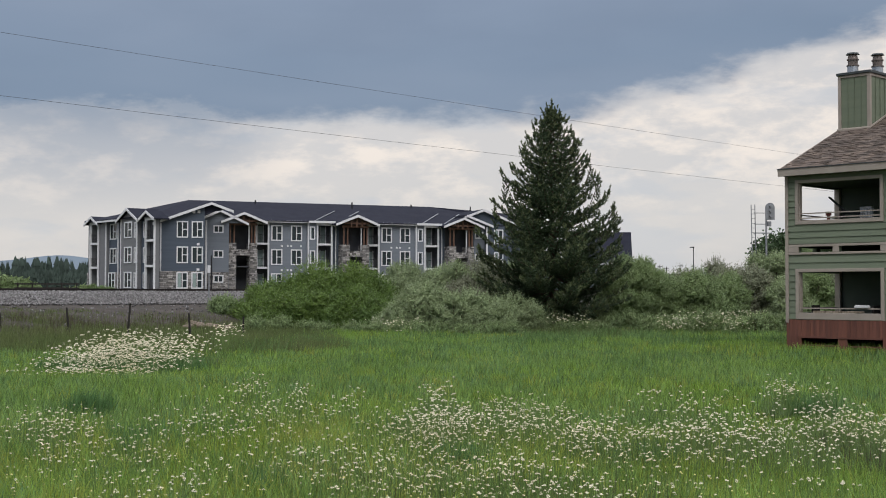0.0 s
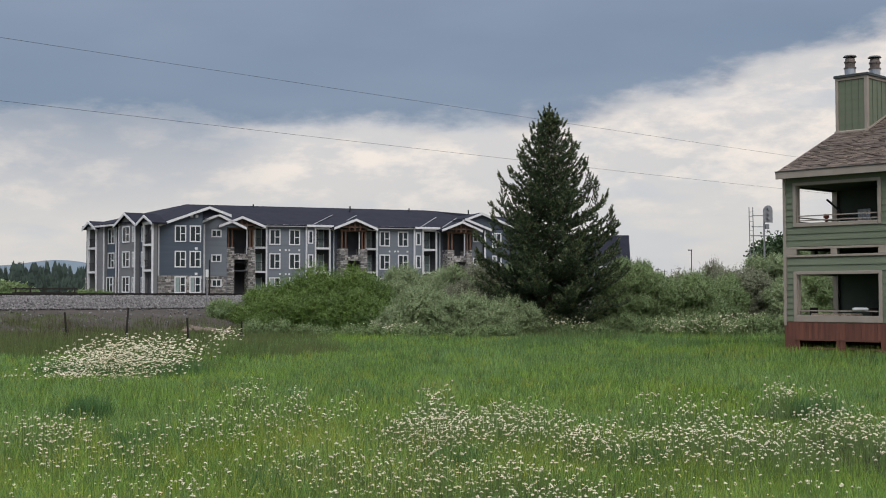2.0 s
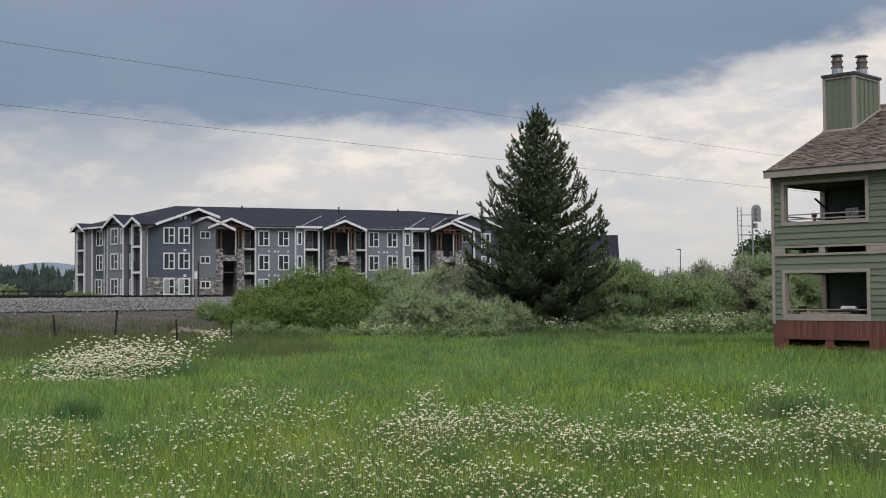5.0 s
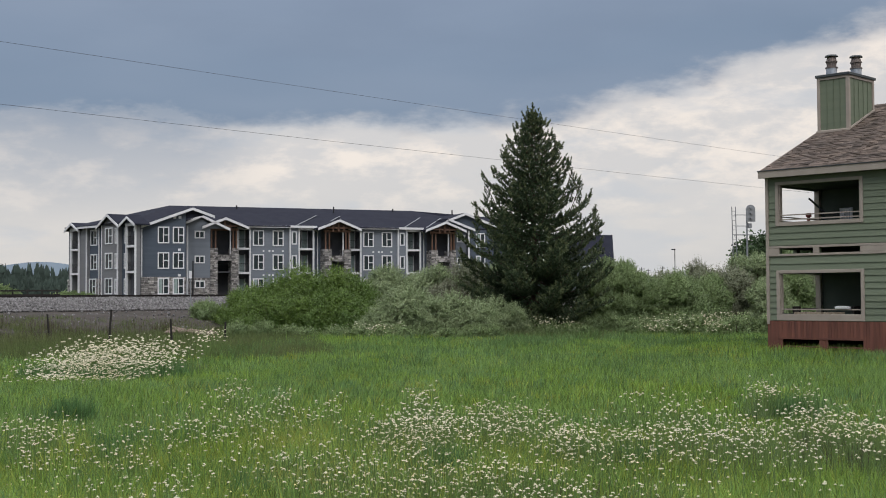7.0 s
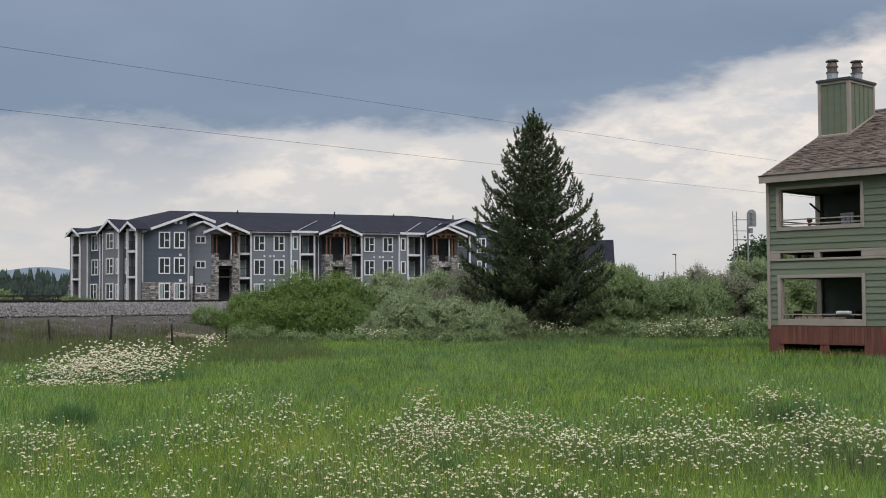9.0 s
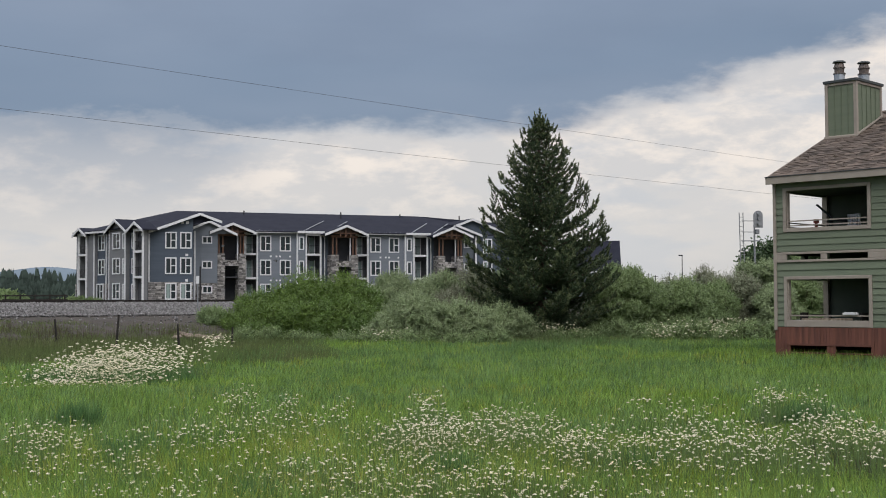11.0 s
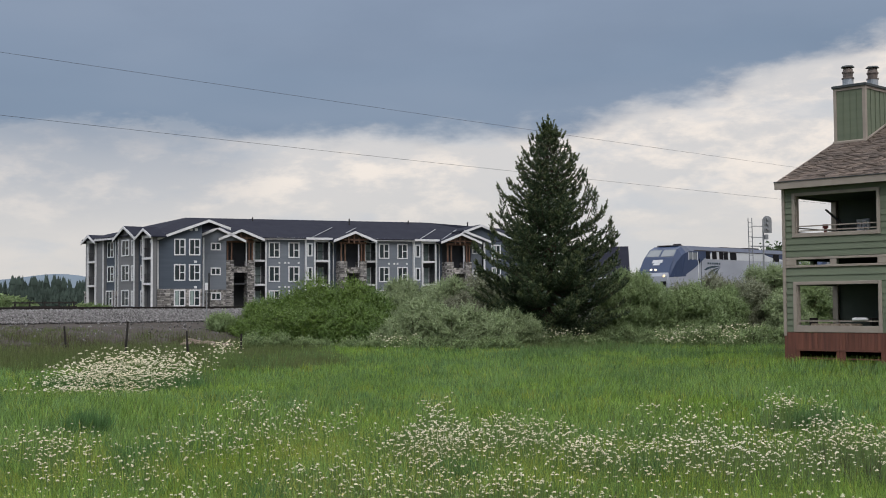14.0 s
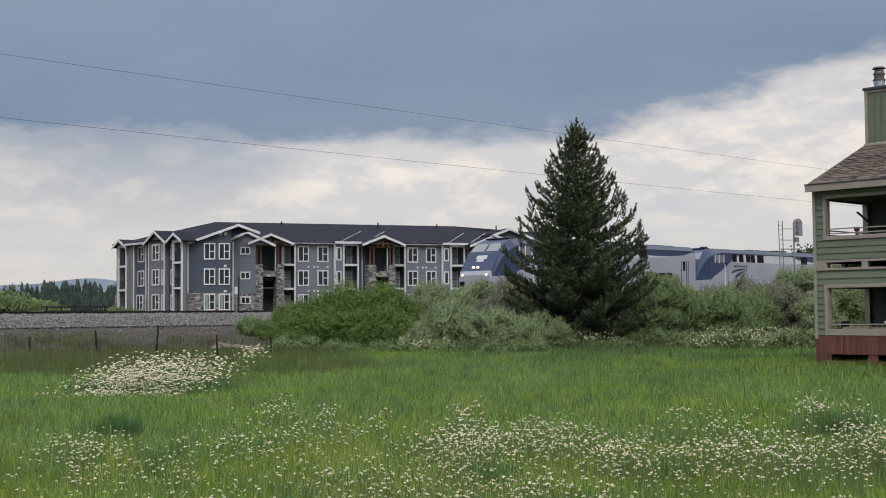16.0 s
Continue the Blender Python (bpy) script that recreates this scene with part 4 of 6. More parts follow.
        part("roof", bm, M_WROOF, apt)
    for x, y in ((7.0, 8.2), (29.0, 8.4), (20.0, 7.0), (38.0, 8.6)):
        bm = bmesh.new()
        tube(bm, wp(M, x, y, 12.5), wp(M, x, y, 14.1), 0.09, 0.09, 8)
        part("vent_pipe", bm, M_METAL_D, apt)
    for x0 in (12.7, 16.0, 27.4, 30.5):
        bm = bmesh.new()
        bar(bm, wp(M, x0, -0.6, 11.01), wp(M, x0 + 4.2, 4.7, 12.70), 0.16, 0.04)
        part("valley_flashing", bm, M_SIGNAL, apt)


apartments()


def far_house():
    m = pose(27.9, 208.0, 1.6, 0, 0, -6)
    h = thing("far_house", "grey house with a steep dark roof beyond the track", "house", m)
    b = bmesh.new()
    box(b, -9, 0, 0, 9, 0, 5.4)
    part("wall", b, M_GREY, h)
    b = bmesh.new()
    slab(b, [(-9.6, -0.6, 5.3), (0.55, -0.6, 5.3), (0.45, 4.5, 10.6), (-9.2, 4.5, 10.6)], 0.2)
    slab(b, [(-9.6, 9.6, 5.3), (-9.2, 4.5, 10.6), (0.45, 4.5, 10.6), (0.55, 9.6, 5.3)], 0.2)
    part("roof", b, M_WROOF, h)
    b = bmesh.new()
    box(b, -9.6, 0.55, -0.68, -0.6, 5.0, 5.3)
    part("fascia", b, M_WHITE, h)


far_house()


# ---- the train ----
def locomotive():
    """Nose at x = 0, tail along +x, rails at z = 0."""
    loco = thing("locomotive", "streamlined silver diesel locomotive with blue cab and lit headlights", "locomotive")
    st = [(0.0, 1.30, 1.75, 1.22, 2.05), (0.12, 1.36, 2.0, 1.30, 2.30), (0.85, 1.50, 3.05, 1.30, 3.40), (1.45, 1.56, 3.55, 1.22, 4.02),
          (1.95, 1.58, 3.78, 1.15, 4.24), (2.5, 1.58, 3.95, 1.12, 4.30), (20.6, 1.58, 3.95, 1.12, 4.30)]
    bm = bmesh.new()
    rings = []
    for x, w, zs, wt, zt in st:
        zb = 0.75
        rings.append([bm.verts.new(p) for p in ((x, -w, zb), (x, -w, min(zs, 1.95 + 0.05 * x)), (x, -w, zs), (x, -wt, zt), (x, wt, zt), (x, w, zs), (x, w, min(zs, 1.95 + 0.05 * x)), (x, w, zb))])
    for k, (a, b) in enumerate(zip(rings, rings[1:])):
        for i in range(7):
            try:
                f = bm.faces.new((a[i], a[i + 1], b[i + 1], b[i]))
            except ValueError:
                continue
            f.material_index = 1 if (k < 4 and i in (1, 2, 3, 4, 5) and k > 0) else (2 if i == 3 and k >= 4 else 3 if i in (2, 4) and k >= 4 else 0)
    f = bm.faces.new(rings[0][::-1])
    bm.faces.new(rings[-1])
    bmesh.ops.recalc_face_normals(bm, faces=bm.faces[:])
    part("body", bm, [M_TSILVER, M_TBLUE, M_TROOF, M_TSLATE], loco)
    for s in (-1, 1):
        y = s * 1.583
        b = bmesh.new()
        prism(b, [(1.45, 2.35), (1.96, 2.2), (3.0, 2.65), (4.4, 3.42), (5.4, 3.93), (2.45, 3.93), (1.95, 3.76)], y - 0.006, y + 0.006)
        part("cab_panel", b, M_TBLUE, loco, "blue cab side panel")
        b = bmesh.new()
        prism(b, [(4.55, 3.36), (13.4, 3.36), (15.0, 3.42), (17.5, 3.5), (20.2, 3.86), (20.2, 3.93), (5.5, 3.93)], y - 0.004, y + 0.004)
        part("upper_stripe", b, M_TWHITE, loco, "white upper side stripe")
        b = bmesh.new()
        prism(b, [(12.6, 3.93), (14.0, 3.66), (15.6, 3.56), (17.6, 3.56), (19.3, 3.70), (20.3, 3.93)], y - 0.007, y + 0.007)
        part("rear_stripe", b, M_TBLUE, loco, "blue sweep along the rear side")
        for x0, x1 in ((4.5, 5.05), (5.35, 5.95), (6.3, 6.85), (6.9, 7.5), (7.8, 8.7), (14.1, 15.0)):
            b = bmesh.new()
            prism(b, [(x0 + 0.05, 3.37), (x1 + 0.05, 3.37), (x1, 3.925), (x0, 3.925)], y - 0.012, y + 0.012)
            part("side_louvre", b, M_TDARK, loco)
        for x0, x1 in ((2.35, 2.75), (2.9, 3.35)):
            b = bmesh.new()
            box(b, x0, x1, y - 0.012, y + 0.012, 3.3, 3.8)
            part("cab_window", b, M_TGLASS, loco)
        for x0 in (2.24, 2.77, 3.37):
            b = bmesh.new()
            box(b, x0, x0 + 0.10, y - 0.014, y + 0.014, 3.26, 3.84)
            part("window_pillar", b, M_TWHITE, loco)
        b = bmesh.new()
        box(b, 3.5, 3.56, y - 0.03, y + 0.03, 1.2, 3.2)
        part("grab_rail", b, M_WHITE, loco)
        b = bmesh.new()
        box(b, 3.62, 3.72, y - 0.02, y + 0.02, 3.0, 3.35)
        part("vent_slot", b, M_TDARK, loco)
        b = bmesh.new()
        for k in range(6):
            box(b, 4.75 + k * 0.3, 4.75 + k * 0.3 + 0.2, y - 0.012, y + 0.012, 2.98, 3.12)
        part("lettering_bar", b, M_TMARK, loco)
        for pts in ([(6.6, 2.90), (5.4, 2.87), (4.7, 2.76), (4.3, 2.58), (4.5, 2.52), (5.0, 2.66), (5.7, 2.74)],
                    [(6.5, 2.80), (5.6, 2.66), (5.05, 2.46), (4.75, 2.22), (4.98, 2.15), (5.3, 2.36), (5.8, 2.56)],
                    [(6.35, 2.70), (5.85, 2.48), (5.5, 2.2), (5.3, 1.86), (5.62, 1.82), (5.75, 2.1), (6.0, 2.38)]):
            b = bmesh.new()
            prism(b, pts, y - 0.01, y + 0.01)
            part("swoosh", b, M_TMARK, loco)
        for x0 in (15.35, 16.2, 17.05):
            b = bmesh.new()
            box(b, x0, x0 + 0.78, y - 0.012, y + 0.012, 1.70, 2.42)
            part("radiator_grille", b, M_TDARK, loco)
        b = bmesh.new()
        box(b, 3.0, 20.5, y - 0.02, y + 0.02, 3.93, 3.99)
        part("roof_edge", b, M_TROOF, loco, "rusty dark roof edge")
        for xs in (3.9, 18.9, 19.75):
            b = bmesh.new()
            box(b, xs, xs + 0.03, y - 0.012, y + 0.012, 1.1, 3.3)
            part("door_seam", b, M_TDARK, loco)
        b = bmesh.new()
        box(b, 19.1, 19.35, y - 0.015, y + 0.015, 2.6, 3.25)
        box(b, 19.5, 19.54, y - 0.03, y + 0.03, 1.0, 3.3)
        part("rear_door_grille", b, M_TDARK, loco)
    # windscreen: two panes lying on the sloping front
    def front_plate(name, z0, z1, ya, yb, material, lift=0.012, label=""):
        def fx(z):
            return np.interp(z, [2.05, 2.30, 3.40, 4.02, 4.24], [0.0, 0.12, 0.85, 1.45, 1.95]) - lift
        bm = bmesh.new()
        a = [bm.verts.new((fx(z), y, z + lift)) for z, y in ((z0, ya), (z0, yb), (z1, yb * 0.93), (z1, ya * 0.93))]
        c = [bm.verts.new((v.co.x + 0.03, v.co.y, v.co.z - 0.03)) for v in a]
        bm.faces.new(a)
        for i in range(4):
            bm.faces.new((a[i], c[i], c[(i + 1) % 4], a[(i + 1) % 4]))
        return part(name, bm, material, loco, label)

    front_plate("windscreen", 3.48, 3.98, -1.2, -0.08, M_TGLASS)
    front_plate("windscreen", 3.48, 3.98, 0.08, 1.2, M_TGLASS)
    front_plate("nose_plate", 3.02, 3.24, -0.45, 0.45, M_TWHITE)
    front_plate("nose_chevron", 2.86, 3.0, -0.28, 0.3, M_TWHITE)
    bm = bmesh.new()
    box(bm, -0.02, 0.02, -1.28, 1.28, 0.8, 1.98)
    part("front_apron", bm, M_TSILVER, loco)
    for y in (-0.19, 0.19):
        bm = bmesh.new()
        tube(bm, (0.18, y, 2.52), (0.06, y, 2.52), 0.07, 0.07, 14)
        part("headlight", bm, M_HEADLIGHT, loco)
    for y in (-1.0, 1.0):
        bm = bmesh.new()
        tube(bm, (0.08, y, 2.06), (-0.05, y, 2.06), 0.08, 0.08, 12)
        part("ditch_light", bm, M_DITCHLIGHT, loco)
        bm = bmesh.new()
        box(bm, -0.05, 0.1, y - 0.2, y + 0.2, 1.3, 1.68)
        part("step_recess", bm, M_TDARK, loco)
    for x0, x1, y0, y1, z1 in ((1.9, 2.6, -0.9, 0.9, 4.35), (8.0, 10.5, -0.8, 0.8, 4.38), (11.5, 13.2, -0.9, 0.9, 4.42), (15.8, 19.0, -0.9, 0.9, 4.36), (3.1, 3.3, -0.3, 0.3, 4.5)):
        bm = bmesh.new()
        box(bm, x0, x1, y0, y1, 4.27, z1, 0.03)
        part("roof_hatch", bm, M_TROOF, loco)
    bm = bmesh.new()
    box(bm, 1.0, 20.4, -1.3, 1.3, 0.55, 0.8)
    box(bm, 7.5, 13.5, -1.4, 1.4, 0.25, 0.8, 0.05)
    part("underframe", bm, M_TDARK, loco)
    for cx in (4.2, 16.9):
        bm = bmesh.new()
        box(bm, cx - 2.0, cx + 2.0, -1.2, 1.2, 0.45, 0.72, 0.03)
        bogie = part("bogie", bm, M_TDARK, loco)
        for wx in (-1.4, 1.4):
            for s in (-0.75, 0.75):
                bm = bmesh.new()
                tube(bm, (cx + wx, s - 0.07, 0.5), (cx + wx, s + 0.07, 0.5), 0.5, 0.5, 20)
                part("wheel", bm, M_RAIL, bogie)
    bm = bmesh.new()
    box(bm, 20.6, 20.72, -0.9, 0.9, 0.8, 3.6)
    part("gangway", bm, M_TDARK, loco)
    return loco


LOCO = locomotive()
LOCO_REAR = copy_thing(LOCO, pose(0, 0, 0))
for ob in (LOCO, LOCO_REAR):
    tagged(ob, group="locomotives of the train")
for ob in (LOCO,):
    txt = bpy.data.curves.new("unit_number", "FONT")
    txt.body, txt.size, txt.extrude = "146", 1.08, 0.004
    txt.materials.append(M_TDARK)
    num = new("unit_number", txt)
    num.parent = ob
    num.matrix_local = pose(13.55, -1.592, 1.74, 90, 0, 0)
for k in range(3):
    b = bmesh.new()
    box(b, 13.6 + k * 0.5, 13.95 + k * 0.5, -1.594, -1.58, 1.95, 2.5)
    part("number_bar", b, M_TDARK, LOCO_REAR)
SPEED = 10.6


def loco_pose(t, behind):
    p = track_point(SPEED * (16.0 - t) + behind, 0, RAIL_Z)
    return Matrix.Translation(p) @ pose(0, 0, 0, 0, 0, TRACK_TURN)


# ---- trackside things ----
def signal():
    m = Matrix.Translation((21.9, 90.0, float(land(21.9, 90.0)))) @ pose(0, 0, 0, 0, 0, 8)
    s = thing("railway_signal", "grey aluminium railway signal mast with ladder and round-topped head", "railway signal", m)
    z0 = float(land(21.9, 90.0))
    top = 8.35 - z0
    b = bmesh.new()
    tube(b, (0, 0, 0), (0, 0, top - 0.2), 0.075, 0.06, 12)
    part("mast", b, M_SIGNAL, s)
    b = bmesh.new()
    w = 0.33
    pts = [(0.22 - w, top - 1.2), (0.22 + w, top - 1.2)] + [(0.22 + w * math.cos(a * math.pi / 10), top - 0.3 + w * math.sin(a * math.pi / 10)) for a in range(11)]
    prism(b, pts, -0.24, -0.14)
    head = part("signal_head", b, M_SIGNAL, s)
    for dx, dz in ((0.22, -0.1), (0.22, -0.45), (0.22, -0.8)):
        b = bmesh.new()
        tube(b, (dx, -0.24, top + dz - 0.1), (dx, -0.42, top + dz - 0.1), 0.10, 0.11, 12)
        part("lamp_hood", b, M_SIGNAL, head)
    b = bmesh.new()
    box(b, 0.08, 0.34, -0.14, 0.1, top - 1.65, top - 1.3, 0.03)
    part("relay_case", b, M_SIGNAL, s)
    b = bmesh.new()
    for x in (-1.12, -0.84):
        bar(b, (x + 0.22, 0.25, 0), (x, 0.0, top - 0.1), 0.05)
    n = 22
    for i in range(1, n):
        f = i / n
        z = f * (top - 0.1)
        bar(b, (-1.12 + 0.22 * (1 - f), 0.25 * (1 - f), z), (-0.84 + 0.22 * (1 - f), 0.25 * (1 - f), z), 0.03)
    part("ladder", b, M_SIGNAL, s)
    for z in (top - 0.7, top - 1.5, top - 2.15):
        b = bmesh.new()
        bar(b, (-0.92, 0.0, z), (0.12, 0.0, z), 0.05)
        part("bracket", b, M_SIGNAL, s)
    b = bmesh.new()
    bar(b, (-0.85, -0.35, top - 2.15), (0.3, -0.35, top - 2.15), 0.06)
    bar(b, (-0.85, -0.35, top - 2.15), (-0.85, 0.2, top - 2.15), 0.06)
    part("step_rail", b, M_SIGNAL, s)


signal()


def posts():
    spots = ((-11.35, 42.5, 1.40, 6), (-14.45, 46.0, 0.98, -12), (-9.3, 43.0, 1.05, -8), (-8.0, 46.0, 0.9, -2), (-17.0, 46.0, 0.66, -4))
    for x, y, h, lean in spots:
        b = bmesh.new()
        tube(b, (0, 0, -0.15), (0, 0, h * 0.5), 0.042, 0.04, 9)
        tube(b, (0, 0, h * 0.5), (0.012, 0, h), 0.04, 0.034, 9)
        ob = part("fence_post", b, M_POST)
        ob.matrix_world = Matrix.Translation((x, y, float(land(x, y)))) @ pose(0, 0, 0, 0, lean * 0.5, 20)
        tagged(ob, "weathered dark wooden fence post in the grass", "fence post", "fence posts")


posts()


def track_sign():
    x, y = -13.3, 66.5
    z = float(land(x, y))
    m = thing("pole", "slim dark pole beside the railway track", "pole", Matrix.Translation((x, y, z)))
    b = bmesh.new()
    tube(b, (0, 0, -0.2), (0, 0, 3.55 - z + 0.3), 0.045, 0.04, 8)
    part("shaft", b, M_METAL_D, m)
    x, y = -11.75, 58.2
    z = float(land(x, y))
    m = thing("track_marker", "small white marker plate on a grey post by the track", "sign", Matrix.Translation((x, y, z)))
    b = bmesh.new()
    tube(b, (0, 0, -0.2), (0, 0, 3.1 - z), 0.03, 0.03, 8)
    part("post", b, M_SIGNAL, m)
    b = bmesh.new()
    box(b, -0.07, 0.07, -0.05, -0.03, 2.8 - z, 3.15 - z)
    part("plate", b, M_WHITE, m)


track_sign()


def far_posts():
    for i, (x, y, top) in enumerate(((47.6, 300.0, 8.6), (50.0, 305.0, 8.3), (52.6, 300.0, 8.8))):
        b = bmesh.new()
        tube(b, (0, 0, 0), (0, 0, top - 1.5), 0.10, 0.08, 8)
        pole = part("utility_pole", b, M_POST)
        pole.matrix_world = Matrix.Translation((x, y, 1.5))
        tagged(pole, "distant dark wooden utility pole", "utility pole", "distant utility poles")
        b = bmesh.new()
        bar(b, (-0.6, 0, top - 1.9), (0.6, 0, top - 1.9), 0.1)
        part("crossarm", b, M_POST, pole)
    lamp = thing("street_lamp", "slim dark street lamp beyond the track", "street lamp", Matrix.Translation((24.1, 130.0, 1.6)))
    b = bmesh.new()
    tube(b, (0, 0, 0), (0, 0, 5.0), 0.05, 0.04, 8)
    part("pole", b, M_METAL_D, lamp)
    b = bmesh.new()
    box(b, -0.36, 0.06, -0.1, 0.1, 5.0, 5.1, 0.02)
    part("lamp_head", b, M_METAL_D, lamp)
    fence = thing("rail_fence", "low dark wooden rail fence beyond the track", "fence", Matrix.Translation((-42.0, 118.0, 1.62)))
    for i in range(5):
        b = bmesh.new()
        box(b, i * 1.4 - 0.06, i * 1.4 + 0.06, -0.06, 0.06, 0, 1.15)
        part("post", b, M_POST, fence)
    for z in (0.55, 0.95):
        b = bmesh.new()
        box(b, -0.3, 5.9, -0.09, -0.06, z, z + 0.14)
        part("rail", b, M_POST, fence)


far_posts()


def cables():
    for z, off, lab in ((10.79, 0.0, 0), (8.61, 0.0, 1)):
        cu = bpy.data.curves.new("power_cable", "CURVE")
        cu.dimensions = "3D"
        cu.bevel_depth, cu.bevel_resolution = 0.0068, 1
        sp = cu.splines.new("POLY")
        sp.points.add(40)
        x0, y0 = -15.2, 43.0
        for i in range(41):
            s = -30 + i * 3.0
            u = s / 90.0
            sp.points[i].co = (x0 + TRACK_D.x * s, y0 + TRACK_D.y * s, z + 0.25 * max(u, 0) ** 2 * 2 - 0.05 * u, 1)
        cu.materials.append(M_WIRE)
        ob = new("power_cable", cu)
        tagged(ob, "thin dark overhead power cable across the sky", "cable", "overhead cables")


cables()


# ---- plants ----
def blades(name, x, y, h, w, material, label, rng, lean=0.35, segs=2, kind="stuff"):
    n = len(x)
    z = land(x, y)
    # neighbours lean the same way
    b = patchy(x, y, 1.3, 51) * 2.4 + patchy(x, y, 4.5, 52) * 1.2 + rng.normal(0, 1.5, n)
    a = b + math.pi / 2 + rng.normal(0, 0.7, n)
    side = np.stack([np.cos(a), np.sin(a), 0 * a], 1)
    bend = np.stack([np.cos(b), np.sin(b), 0 * b], 1) * (h * lean * rng.uniform(0.1, 1.0, n))[:, None]
    base = np.stack([x, y, z - 0.02], 1)
    up = np.zeros((n, 3))
    up[:, 2] = h
    hw = (w / 2)[:, None]
    if segs == 2:
        mid = base + up * 0.55 + bend * 0.32
        v = np.stack([base - side * hw, base + side * hw, mid - side * hw * 0.8, mid + side * hw * 0.8, base + up + bend], 1)
        f = np.array([[0, 1, 3], [0, 3, 2], [2, 3, 4]])
    else:
        v = np.stack([base - side * hw, base + side * hw, base + up + bend], 1)
        f = np.array([[0, 1, 2]])
    k = v.shape[1]
    ob = soup(name, v.reshape(-1, 3), (np.arange(n)[:, None, None] * k + f[None]).reshape(-1, 3), material)
    return tagged(ob, label, "grass", kind=kind)


def spread(rng, n, d0, d1, power=1.0, half=0.40):
    """Random spots over the wedge of the meadow between two distances, most of them in tufts; also each one's tuft height."""
    d = d0 + (d1 - d0) * rng.uniform(0, 1, n) ** power
    x = rng.uniform(-half, half, n) * d
    k, m = n // 34, int(n * 0.80)
    pick = rng.integers(0, k, m)
    r = 0.035 + 0.0035 * d[pick]
    tall = np.ones(n)
    tuft = rng.uniform(0.55, 1.35, k)
    tall[-m:] = tuft[pick]
    x[-m:] = x[pick] + rng.normal(0, 1, m) * r
    d[-m:] = d[pick] + rng.normal(0, 1, m) * r
    return x, d, tall


def patchy(x, y, s, seed):
    """A smooth random field between about -1 and 1."""
    r = np.random.default_rng(seed)
    out = 0
    for k in range(6):
        a, f, p = r.uniform(0, math.tau), s * r.uniform(0.6, 1.7), r.uniform(0, math.tau)
        out = out + np.sin((x * np.cos(a) + y * np.sin(a)) * f + p)
    return out / 3.0


